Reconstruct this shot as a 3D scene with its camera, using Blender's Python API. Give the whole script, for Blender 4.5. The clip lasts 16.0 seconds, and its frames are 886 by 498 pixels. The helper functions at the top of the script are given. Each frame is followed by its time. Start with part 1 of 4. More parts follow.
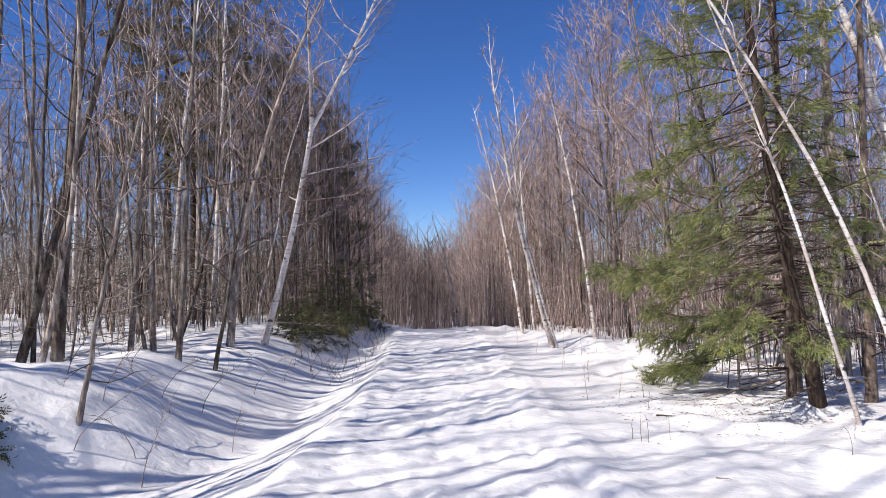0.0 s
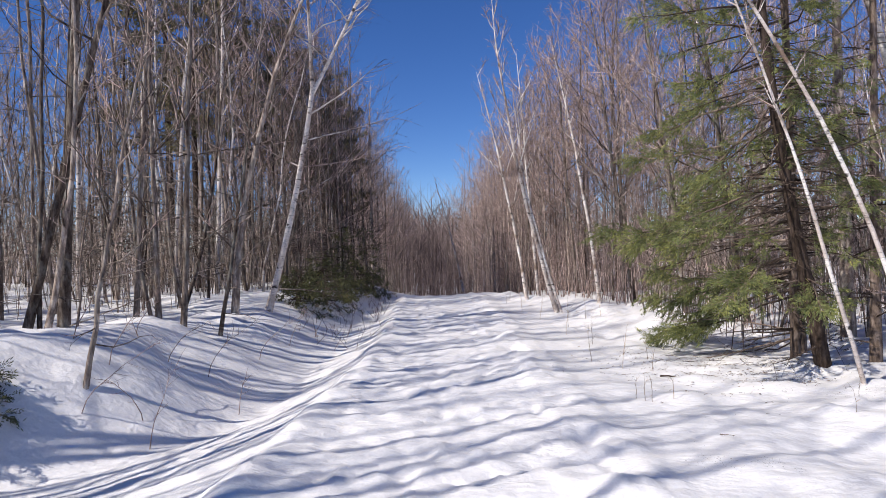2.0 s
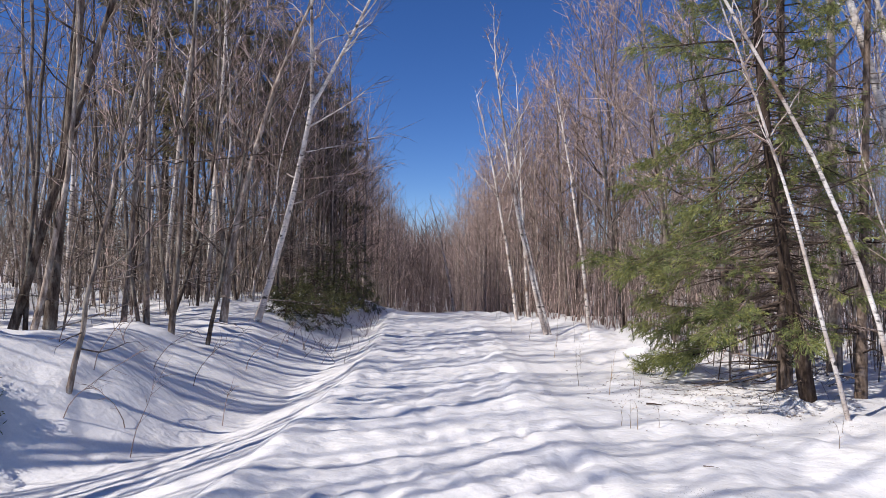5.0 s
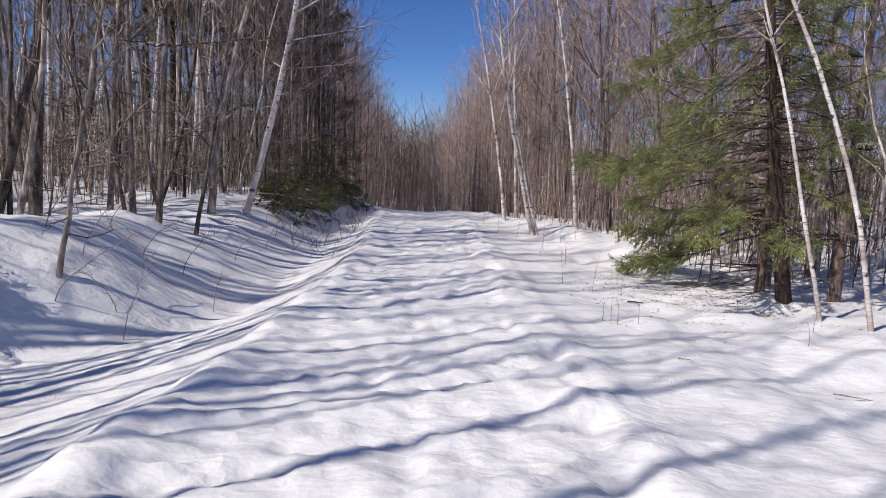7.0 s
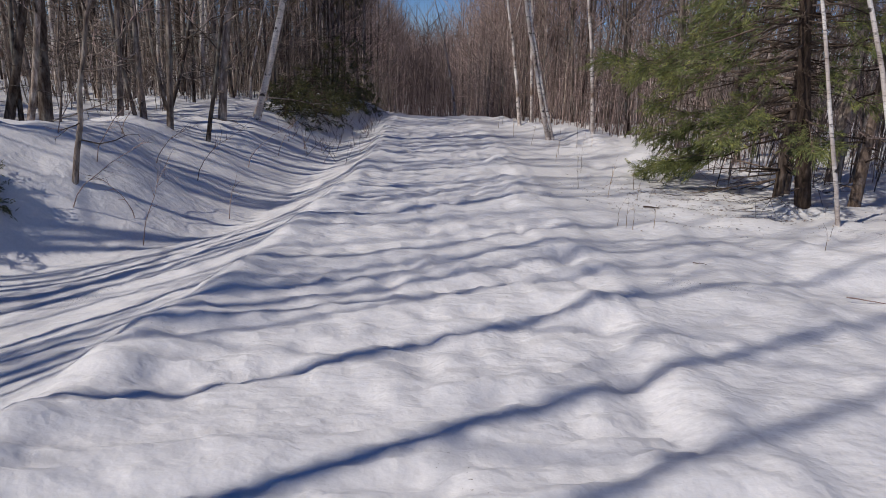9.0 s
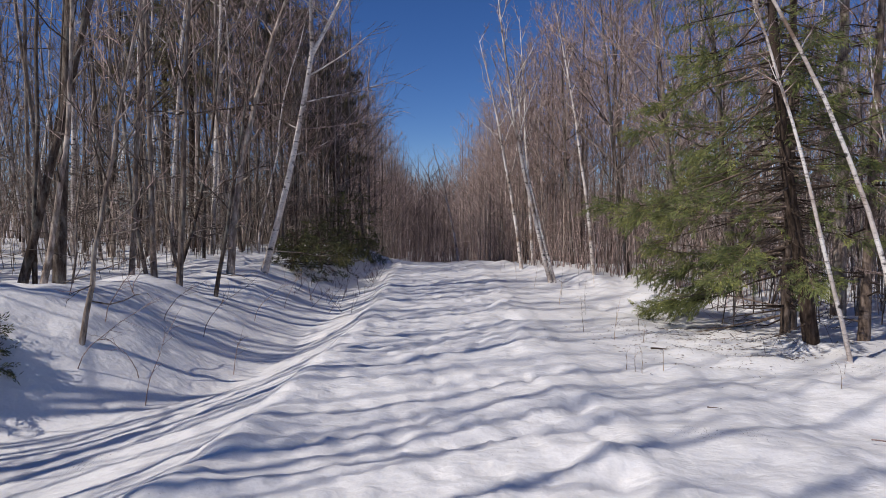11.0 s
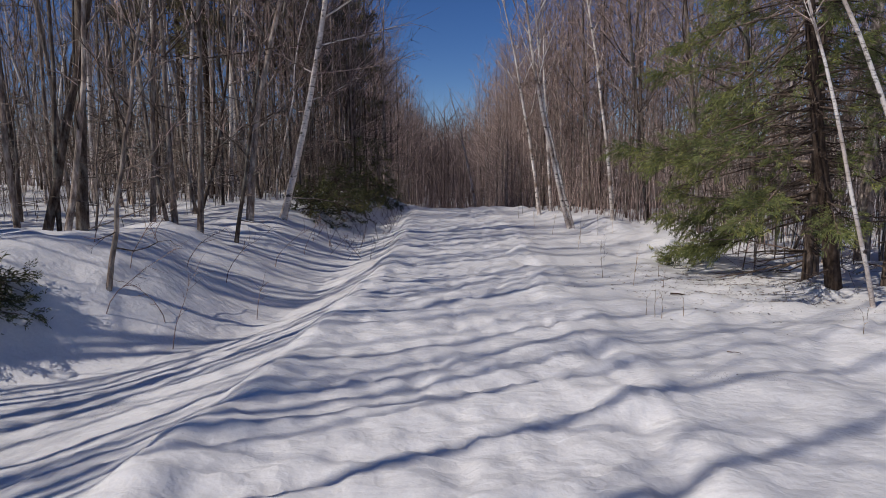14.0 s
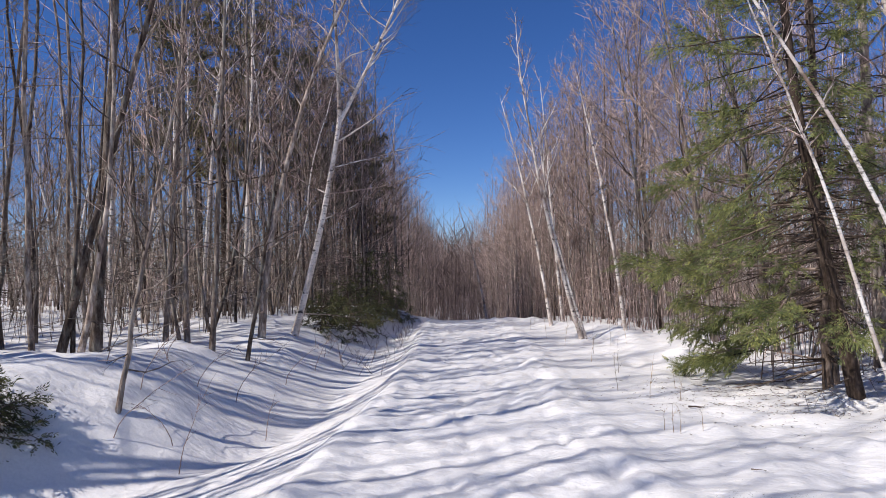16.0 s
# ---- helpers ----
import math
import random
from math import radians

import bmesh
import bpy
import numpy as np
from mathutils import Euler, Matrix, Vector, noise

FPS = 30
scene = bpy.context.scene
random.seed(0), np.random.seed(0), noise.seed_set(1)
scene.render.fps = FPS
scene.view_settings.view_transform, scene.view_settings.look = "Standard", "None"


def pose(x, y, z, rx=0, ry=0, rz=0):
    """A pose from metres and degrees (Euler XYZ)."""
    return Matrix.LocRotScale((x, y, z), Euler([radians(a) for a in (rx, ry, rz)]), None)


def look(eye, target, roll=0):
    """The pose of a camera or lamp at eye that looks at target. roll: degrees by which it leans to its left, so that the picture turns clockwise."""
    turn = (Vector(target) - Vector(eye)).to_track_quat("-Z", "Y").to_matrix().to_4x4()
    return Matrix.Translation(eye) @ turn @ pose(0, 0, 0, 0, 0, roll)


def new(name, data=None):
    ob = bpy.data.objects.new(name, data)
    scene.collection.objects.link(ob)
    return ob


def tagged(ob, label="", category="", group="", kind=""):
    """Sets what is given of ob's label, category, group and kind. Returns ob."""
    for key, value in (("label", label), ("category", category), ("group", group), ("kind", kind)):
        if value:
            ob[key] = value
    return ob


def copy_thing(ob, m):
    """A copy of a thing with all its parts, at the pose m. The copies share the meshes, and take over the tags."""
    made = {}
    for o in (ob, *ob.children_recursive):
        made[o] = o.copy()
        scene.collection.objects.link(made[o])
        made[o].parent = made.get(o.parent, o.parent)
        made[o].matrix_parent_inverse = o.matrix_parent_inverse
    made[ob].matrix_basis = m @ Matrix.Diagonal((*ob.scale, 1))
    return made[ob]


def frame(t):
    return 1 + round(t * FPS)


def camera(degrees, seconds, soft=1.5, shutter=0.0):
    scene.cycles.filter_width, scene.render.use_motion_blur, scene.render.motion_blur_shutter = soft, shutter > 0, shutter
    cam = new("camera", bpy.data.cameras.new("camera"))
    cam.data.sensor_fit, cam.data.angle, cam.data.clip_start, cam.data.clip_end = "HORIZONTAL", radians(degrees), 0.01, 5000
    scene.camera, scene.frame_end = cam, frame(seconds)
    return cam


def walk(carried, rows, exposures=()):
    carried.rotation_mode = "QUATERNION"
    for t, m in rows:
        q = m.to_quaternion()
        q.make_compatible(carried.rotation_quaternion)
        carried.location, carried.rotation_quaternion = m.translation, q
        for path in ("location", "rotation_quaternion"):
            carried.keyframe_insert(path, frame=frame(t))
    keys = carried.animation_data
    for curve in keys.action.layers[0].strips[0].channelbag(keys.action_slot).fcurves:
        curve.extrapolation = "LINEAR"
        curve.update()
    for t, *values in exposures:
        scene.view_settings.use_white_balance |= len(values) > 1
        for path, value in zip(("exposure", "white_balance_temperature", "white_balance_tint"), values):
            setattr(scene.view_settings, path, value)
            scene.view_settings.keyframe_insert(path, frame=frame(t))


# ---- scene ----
# ================= camera and walk =================
cam = camera(68.8, 16.0, soft=0.9)


def held(t, dx, dy, dz, yaw, pitch, lean):
    """A row of the walk: where the held camera stands near its spot, and how it is turned (degrees)."""
    eye = Vector((dx, dy, 1.6 + dz))
    a, b = radians(yaw), radians(pitch)
    return t, look(eye, eye + Vector((math.sin(a) * math.cos(b), math.cos(a) * math.cos(b), math.sin(b))), -lean)


ROWS = [
    (0.0, 0.005, -0.037, 0.073, 0.83, 2.54, 1.32),
    (0.5, 0.002, -0.039, 0.086, 1.06, 1.03, 1.79),
    (1.0, -0.004, -0.033, 0.080, 1.03, 0.12, 0.76),
    (1.5, -0.004, -0.022, 0.054, 1.08, -0.69, -0.32),
    (2.0, 0.014, 0.014, 0.002, 0.40, -0.22, 1.79),
    (2.5, 0.012, 0.000, 0.008, 0.05, 0.63, -0.12),
    (3.0, 0.008, -0.004, 0.011, -0.10, 0.17, 0.16),
    (3.5, 0.000, 0.000, -0.000, 0.00, 0.00, 0.00),
    (4.0, 0.009, -0.001, 0.004, 0.10, 0.31, -0.09),
    (4.6, 0.010, 0.000, 0.020, 0.50, 0.90, -0.30),
    (5.2, 0.015, -0.010, 0.030, 1.40, 1.30, -0.90),
    (5.8, 0.020, -0.020, 0.020, 2.10, 0.70, -1.40),
    (6.3, 0.023, -0.028, 0.004, 2.34, -1.49, -1.74),
    (6.5, 0.006, -0.014, -0.019, 2.45, -3.29, -1.48),
    (7.0, 0.002, 0.003, -0.040, 2.36, -7.46, -2.29),
    (7.5, -0.004, 0.018, -0.058, 1.61, -10.75, -2.49),
    (8.0, -0.009, 0.014, -0.060, 1.52, -13.02, -2.42),
    (8.5, -0.015, 0.026, -0.071, 1.43, -14.82, -2.86),
    (9.0, -0.008, 0.019, -0.060, 1.45, -15.73, -1.96),
    (9.5, -0.007, 0.018, -0.058, 1.35, -15.57, -1.45),
    (10.0, -0.007, 0.025, -0.026, 1.18, -12.87, -0.55),
    (10.2, 0.011, 0.031, -0.027, 1.00, -9.98, 1.35),
    (10.7, 0.000, 0.000, 0.000, 0.80, -5.20, 0.60),
    (11.2, -0.005, 0.000, 0.010, 0.80, -2.60, -0.30),
    (11.7, -0.015, 0.000, -0.010, 0.90, -5.00, -1.40),
    (12.3, -0.023, 0.001, -0.060, 0.99, -11.85, -2.11),
    (12.5, -0.019, 0.010, -0.072, 0.87, -13.76, -1.85),
    (13.0, -0.038, 0.041, -0.104, 0.34, -17.46, -1.93),
    (13.5, -0.057, 0.024, -0.050, -0.64, -18.27, -1.10),
    (14.0, -0.044, 0.011, 0.009, -0.67, -7.93, 0.38),
    (14.5, -0.038, -0.013, 0.017, -0.90, -2.64, 1.24),
    (15.0, -0.032, -0.020, 0.041, -1.14, 0.24, 0.92),
    (15.5, -0.029, -0.036, 0.050, -1.47, 1.39, 1.26),
    (16.0, -0.026, -0.047, 0.061, -1.52, 1.88, 1.55),
]
walk(cam, [held(*row) for row in ROWS],
     exposures=[(t, e, 6640, 12) for t, e in ((0.0, 0.28), (0.7, 0.17), (2.0, 0.1), (4.2, 0.03), (6.5, 0.03), (7.5, -0.4), (8.5, -0.64), (10.0, -0.74), (11.2, -0.4), (12.5, -0.54), (13.5, -0.78), (14.2, -0.7), (15.0, -0.13), (16.0, 0.0))])

# ================= world and sun =================
SUN_ELEVATION, SUN_SIDE = 43.0, 29.0      # degrees above the ground; degrees by which shadows run forward of +x
sun_to = Vector((math.cos(radians(SUN_SIDE)), math.sin(radians(SUN_SIDE)), -math.tan(radians(SUN_ELEVATION)))).normalized()
world = bpy.data.worlds.new("sky")
scene.world = world
world.use_nodes = True
wn = world.node_tree
sky = wn.nodes.new("ShaderNodeTexSky")
sky.sky_type, sky.sun_disc = "NISHITA", False
sky.sun_elevation = radians(SUN_ELEVATION)
sky.sun_rotation = math.atan2(-sun_to.x, -sun_to.y)
sky.altitude, sky.air_density, sky.dust_density, sky.ozone_density = 2600, 1.0, 0.0, 5.0
wn.nodes["Background"].inputs["Strength"].default_value = 0.114
rich = wn.nodes.new("ShaderNodeHueSaturation")
rich.inputs["Hue"].default_value, rich.inputs["Saturation"].default_value = 0.512, 1.2
wn.links.new(sky.outputs["Color"], rich.inputs["Color"])
wn.links.new(rich.outputs["Color"], wn.nodes["Background"].inputs["Color"])
sun = new("sun", bpy.data.lights.new("sun", "SUN"))
sun.data.energy, sun.data.angle, sun.data.color = 4.9, radians(0.53), (1.0, 0.98, 0.95)
sun.matrix_world = look((-30, -20, 40), Vector((-30, -20, 40)) + sun_to)

# ================= materials =================


def material(name, rough=0.8, specular=0.3):
    m = bpy.data.materials.new(name)
    m.use_nodes = True
    b = m.node_tree.nodes["Principled BSDF"]
    b.inputs["Roughness"].default_value = rough
    b.inputs["Specular IOR Level"].default_value = specular
    return m, m.node_tree.nodes, m.node_tree.links, b


def coords(nodes, links, scale=(1, 1, 1), kind="Object"):
    tc, mp = nodes.new("ShaderNodeTexCoord"), nodes.new("ShaderNodeMapping")
    mp.inputs["Scale"].default_value = scale
    links.new(tc.outputs[kind], mp.inputs["Vector"])
    return mp.outputs["Vector"]


def noise_node(nodes, links, vec, scale, detail=4, rough=0.55):
    n = nodes.new("ShaderNodeTexNoise")
    n.inputs["Scale"].default_value, n.inputs["Detail"].default_value, n.inputs["Roughness"].default_value = scale, detail, rough
    links.new(vec, n.inputs["Vector"])
    return n.outputs["Fac"]


def ramp(nodes, links, fac, stops):
    r = nodes.new("ShaderNodeValToRGB")
    e = r.color_ramp.elements
    for i, (pos, col) in enumerate(stops):
        s = e[i] if i < 2 else e.new(pos)
        s.position, s.color = pos, (*col, 1)
    links.new(fac, r.inputs["Fac"])
    return r.outputs["Color"]


def mixed(nodes, links, fac, a, b, how="MIX"):
    m = nodes.new("ShaderNodeMix")
    m.data_type, m.blend_type = "RGBA", how
    for socket, v in ((m.inputs[0], fac), (m.inputs[6], a), (m.inputs[7], b)):
        if isinstance(v, (int, float)):
            socket.default_value = v
        elif isinstance(v, tuple):
            socket.default_value = (*v, 1)
        else:
            links.new(v, socket)
    return m.outputs[2]


def bumped(nodes, links, b, height, strength, distance):
    n = nodes.new("ShaderNodeBump")
    n.inputs["Strength"].default_value, n.inputs["Distance"].default_value = strength, distance
    links.new(height, n.inputs["Height"])
    links.new(n.outputs["Normal"], b.inputs["Normal"])


def snow_material():
    m, nodes, links, b = material("old_snow", 0.55, 0.25)
    v = coords(nodes, links, (1, 1, 1))
    large = noise_node(nodes, links, v, 0.9, 3)
    grain = noise_node(nodes, links, v, 40, 4, 0.6)
    streak = noise_node(nodes, links, coords(nodes, links, (1.0, 1.9, 1.0)), 5.5, 3, 0.45)
    col = ramp(nodes, links, large, [(0.3, (0.755, 0.727, 0.703)), (0.7, (0.82, 0.788, 0.757))])
    col = mixed(nodes, links, 0.35, col, ramp(nodes, links, grain, [(0.3, (0.69, 0.665, 0.648)), (0.6, (0.86, 0.826, 0.795))]))
    # needle and bark litter
    litter = noise_node(nodes, links, v, 70, 2, 0.5)
    patch = noise_node(nodes, links, v, 0.7, 2)
    add = nodes.new("ShaderNodeMath")
    add.operation = "MULTIPLY"
    links.new(litter, add.inputs[0])
    links.new(patch, add.inputs[1])
    dirt = ramp(nodes, links, add.outputs[0], [(0.44, (0, 0, 0)), (0.48, (1, 1, 1))])
    col = mixed(nodes, links, dirt, col, (0.16, 0.12, 0.09))
    links.new(col, b.inputs["Base Color"])
    crumb = noise_node(nodes, links, coords(nodes, links, (1.0, 1.4, 1.0)), 15.0, 5, 0.6)
    # cups and crumbs left by the thaw
    cups = nodes.new("ShaderNodeTexVoronoi")
    cups.feature = "SMOOTH_F1"
    cups.inputs["Scale"].default_value, cups.inputs["Smoothness"].default_value = 1.0, 0.35
    warp = nodes.new("ShaderNodeVectorMath")
    warp.operation = "MULTIPLY_ADD"
    wobble = nodes.new("ShaderNodeTexNoise")
    wobble.inputs["Scale"].default_value, wobble.inputs["Detail"].default_value = 9.0, 3.0
    links.new(v, wobble.inputs["Vector"])
    warp.inputs[1].default_value = (1.6, 1.6, 1.6)
    links.new(wobble.outputs["Color"], warp.inputs[0])
    links.new(coords(nodes, links, (9.0, 17.0, 9.0)), warp.inputs[2])
    links.new(warp.outputs[0], cups.inputs["Vector"])
    h = mixed(nodes, links, 0.03, mixed(nodes, links, 0.3, mixed(nodes, links, 0.28, streak, crumb), cups.outputs["Distance"]), grain)
    bumped(nodes, links, b, h, 0.42, 0.06)
    b.inputs["Subsurface Weight"].default_value = 0.35
    b.inputs["Subsurface Radius"].default_value = (1.0, 0.95, 0.85)
    b.inputs["Subsurface Scale"].default_value = 0.014
    return m


def random_of(nodes, island):
    n = nodes.new("ShaderNodeNewGeometry" if island else "ShaderNodeObjectInfo")
    return n.outputs["Random Per Island" if island else "Random"]


def bark_material(name, dark, mid, light, island=False, lichen=0.0, scale=14.0):
    m, nodes, links, b = material(name, 0.9, 0.15)
    v = coords(nodes, links, (1, 1, 0.28))
    fine = noise_node(nodes, links, v, scale, 6, 0.7)
    broad = noise_node(nodes, links, coords(nodes, links, (1, 1, 0.5)), 5.0, 4, 0.65)
    col = ramp(nodes, links, fine, [(0.36, dark), (0.5, mid), (0.66, light)])
    tint = ramp(nodes, links, random_of(nodes, island), [(0.0, (0.35, 0.31, 0.28)), (0.4, (0.7, 0.67, 0.64)), (0.75, (1.25, 1.22, 1.18)), (1.0, (2.2, 2.16, 2.08))])
    col = mixed(nodes, links, 1.0, col, tint, "MULTIPLY")
    pale = ramp(nodes, links, broad, [(0.5, (0, 0, 0)), (0.68, (1, 1, 1))])
    if lichen:
        f = mixed(nodes, links, 1.0, pale, (lichen, lichen, lichen), "MULTIPLY")
        col = mixed(nodes, links, f, col, (0.36, 0.37, 0.33))
    links.new(col, b.inputs["Base Color"])
    bumped(nodes, links, b, fine, 0.7, 0.015)
    return m


def birch_material(name, island=False):
    m, nodes, links, b = material(name, 0.7, 0.25)
    bands = noise_node(nodes, links, coords(nodes, links, (4.5, 4.5, 22)), 3.0, 5, 0.7)
    broad = noise_node(nodes, links, coords(nodes, links, (1, 1, 0.8)), 2.0, 4, 0.6)
    white = ramp(nodes, links, broad, [(0.38, (0.24, 0.17, 0.13)), (0.48, (0.64, 0.57, 0.52)), (0.6, (0.9, 0.87, 0.83))])
    marks = ramp(nodes, links, bands, [(0.53, (0, 0, 0)), (0.66, (0.9, 0.9, 0.9))])
    col = mixed(nodes, links, marks, white, (0.10, 0.08, 0.07))
    scars = ramp(nodes, links, noise_node(nodes, links, coords(nodes, links, (1, 1, 1.6)), 7.5, 3), [(0.57, (0, 0, 0)), (0.67, (1, 1, 1))])
    col = mixed(nodes, links, scars, col, (0.07, 0.06, 0.055))
    tint = ramp(nodes, links, random_of(nodes, island), [(0.0, (0.86, 0.8, 0.75)), (0.6, (0.98, 0.95, 0.92)), (1.0, (1.06, 1.05, 1.03))])
    col = mixed(nodes, links, 1.0, col, tint, "MULTIPLY")
    links.new(col, b.inputs["Base Color"])
    bumped(nodes, links, b, bands, 0.5, 0.006)
    return m


def needle_material(name, dark, mid, light):
    m, nodes, links, b = material(name, 0.6, 0.3)
    broad = noise_node(nodes, links, coords(nodes, links), 2.2, 3)
    col = ramp(nodes, links, broad, [(0.3, dark), (0.5, mid), (0.72, light)])
    tint = ramp(nodes, links, random_of(nodes, True), [(0.0, (0.6, 0.6, 0.55)), (0.7, (1.1, 1.1, 1.0)), (1.0, (1.7, 1.45, 0.9))])
    links.new(mixed(nodes, links, 1.0, col, tint, "MULTIPLY"), b.inputs["Base Color"])
    return m


SNOW = snow_material()
BARK = bark_material("grey_brown_bark", (0.058, 0.042, 0.034), (0.166, 0.130, 0.109), (0.384, 0.330, 0.286), lichen=0.45)
BARK_FAR = bark_material("grey_brown_bark_of_woods", (0.069, 0.051, 0.045), (0.185, 0.146, 0.129), (0.438, 0.375, 0.335), island=True, lichen=0.35)
BIRCH = birch_material("white_birch_bark")
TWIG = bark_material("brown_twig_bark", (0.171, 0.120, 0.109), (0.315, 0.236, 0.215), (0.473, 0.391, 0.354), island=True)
# the same twig bark darkened: shade of the dense woods put into the colour
SHADED_TWIG = bark_material("shaded_twig_bark", (0.1, 0.073, 0.07), (0.185, 0.142, 0.138), (0.29, 0.24, 0.235), island=True)
DARK_BARK = bark_material("dark_conifer_bark", (0.046, 0.034, 0.026), (0.117, 0.086, 0.068), (0.221, 0.176, 0.150), scale=20)
SPRUCE = needle_material("spruce_needles", (0.076, 0.091, 0.038), (0.166, 0.190, 0.073), (0.271, 0.281, 0.112))
PINE = needle_material("pine_needles", (0.065, 0.060, 0.036), (0.130, 0.117, 0.065), (0.208, 0.179, 0.091))
FIR = needle_material("fir_needles", (0.038, 0.043, 0.022), (0.090, 0.096, 0.041), (0.162, 0.154, 0.066))
DRY = bark_material("dry_stalk", (0.16, 0.11, 0.07), (0.3, 0.22, 0.14), (0.42, 0.33, 0.22))

# ================= mesh helpers =================


def mesh_of(name, verts, quads, tris, mat, smooth=True):
    """A mesh from arrays of vertices, four-sided and three-sided faces."""
    me = bpy.data.meshes.new(name)
    quads, tris = np.asarray(quads, np.int32).reshape(-1, 4), np.asarray(tris, np.int32).reshape(-1, 3)
    loops = np.concatenate([quads.ravel(), tris.ravel()])
    starts = np.concatenate([np.arange(len(quads)) * 4, len(quads) * 4 + np.arange(len(tris)) * 3])
    me.vertices.add(len(verts))
    me.vertices.foreach_set("co", np.asarray(verts, np.float32).ravel())
    me.loops.add(len(loops))
    me.loops.foreach_set("vertex_index", loops.astype(np.int32))
    me.polygons.add(len(starts))
    me.polygons.foreach_set("loop_start", starts.astype(np.int32))
    me.polygons.foreach_set("use_smooth", np.full(len(starts), smooth))
    me.update(calc_edges=True)
    me.validate()
    me.materials.append(mat)
    return me


class Shape:
    """Collects swept tubes and blades, to become one mesh."""

    def __init__(self):
        self.v, self.q, self.t, self.n = [], [], [], 0

    def tube(self, pts, radii, sides=5):
        pts, radii = np.asarray(pts, float), np.asarray(radii, float)
        k = len(pts)
        d = np.gradient(pts, axis=0)
        d /= np.linalg.norm(d, axis=1)[:, None] + 1e-9
        ref = np.array([1.0, 0.13, 0.05]) if abs(d[0, 0]) < 0.75 else np.array([0.1, 1.0, 0.1])
        u = np.cross(d, ref)
        u /= np.linalg.norm(u, axis=1)[:, None]
        w = np.cross(d, u)
        a = np.arange(sides) * 2 * np.pi / sides
        m = k - 1
        ring = pts[:m, None] + radii[:m, None, None] * (np.cos(a)[None, :, None] * u[:m, None] + np.sin(a)[None, :, None] * w[:m, None])
        self.v.append(ring.reshape(-1, 3))
        self.v.append(pts[-1:])
        i = np.arange(sides)
        j = (i + 1) % sides
        for r in range(m - 1):
            o = self.n + r * sides
            self.q.append(np.stack([o + i, o + j, o + sides + j, o + sides + i], 1))
        o = self.n + (m - 1) * sides
        self.t.append(np.stack([o + i, o + j, np.full(sides, self.n + m * sides)], 1))
        self.n += m * sides + 1

    def blades(self, root, tip, width):
        """Thin three-cornered blades from root to tip points."""
        root, tip = np.asarray(root), np.asarray(tip)
        d = tip - root
        side = np.cross(d, np.random.normal(size=d.shape))
        side *= (width / 2 / (np.linalg.norm(side, axis=1) + 1e-9))[:, None]
        mid = root + 0.4 * d
        k = len(root)
        self.v.append(np.stack([root, mid + side, tip, mid - side], 1).reshape(-1, 3))
        o = self.n + np.arange(k) * 4
        self.q.append(np.stack([o, o + 1, o + 2, o + 3], 1))
        self.n += 4 * k

    def arrays(self):
        v = np.concatenate(self.v) if self.v else np.zeros((0, 3))
        q = np.concatenate(self.q) if self.q else np.zeros((0, 4), int)
        t = np.concatenate(self.t) if self.t else np.zeros((0, 3), int)
        return v, q, t

    def mesh(self, name, mat):
        return mesh_of(name, *self.arrays(), mat)


def part(name, shape, mat, parent, label=""):
    me = shape if isinstance(shape, bpy.types.Mesh) else shape.mesh(name, mat)
    ob = new(name, me)
    ob.parent = parent
    return tagged(ob, label)


# ================= ground =================


def value_noise(x, y, seed):
    """Smooth noise from 0 to 1 on the unit grid."""
    xi, yi = np.floor(x).astype(np.int64), np.floor(y).astype(np.int64)
    fx, fy = x - xi, y - yi
    fx, fy = fx * fx * (3 - 2 * fx), fy * fy * (3 - 2 * fy)

    def h(a, b):
        n = (a * 374761393 + b * 668265263 + seed * 974634777) & 0x7FFFFFFF
        n = ((n ^ (n >> 13)) * 1274126177) & 0x7FFFFFFF
        return ((n ^ (n >> 16)) & 0xFFFF) / 65535.0
    return (h(xi, yi) * (1 - fx) + h(xi + 1, yi) * fx) * (1 - fy) + (h(xi, yi + 1) * (1 - fx) + h(xi + 1, yi + 1) * fx) * fy


def smooth_interp(x, xs, ys):
    return (np.interp(x - 0.25, xs, ys) + np.interp(x, xs, ys) * 2 + np.interp(x + 0.25, xs, ys)) / 4


def along(y):
    """The rise and fall of the whole land along the trail: level, a crest, then down."""
    return (np.interp(y - 2, *FALL) + np.interp(y - 1, *FALL) + np.interp(y, *FALL) + np.interp(y + 1, *FALL)) / 4


FALL = ([-400, -40, 0, 18, 20.5, 23, 27, 32, 40, 52, 64, 90, 200, 500, 1500], [2, 0.4, 0, 0, -0.03, -0.22, -0.56, -1.02, -1.75, -2.7, -3.25, -3.4, -3.0, 0, 4])
# the lie of the ditch, by the way along the trail: its near rim, the foot and the top of the bank, and their heights
RIM = ([-40, 2, 3, 4, 5, 6.7, 8.3, 12, 20, 60], [-1.75, -1.75, -1.7, -1.55, -1.42, -1.22, -1.08, -1.05, -1.2, -1.3])
FOOT = ([-40, 4.0, 5.0, 5.6, 6.1, 6.5, 7.0, 7.7, 9.5, 12, 16, 20, 60], [-6.2, -6.0, -5.2, -4.3, -3.6, -3.1, -2.65, -2.35, -2.12, -1.95, -1.85, -1.75, -1.8])
TOP = ([-40, 4.0, 5.0, 5.6, 6.1, 6.6, 7.0, 7.4, 8.5, 10, 13, 16, 20, 60], [-8.4, -8.0, -7.3, -6.7, -6.2, -5.7, -5.3, -4.95, -4.5, -4.1, -3.5, -3.0, -2.75, -2.6])
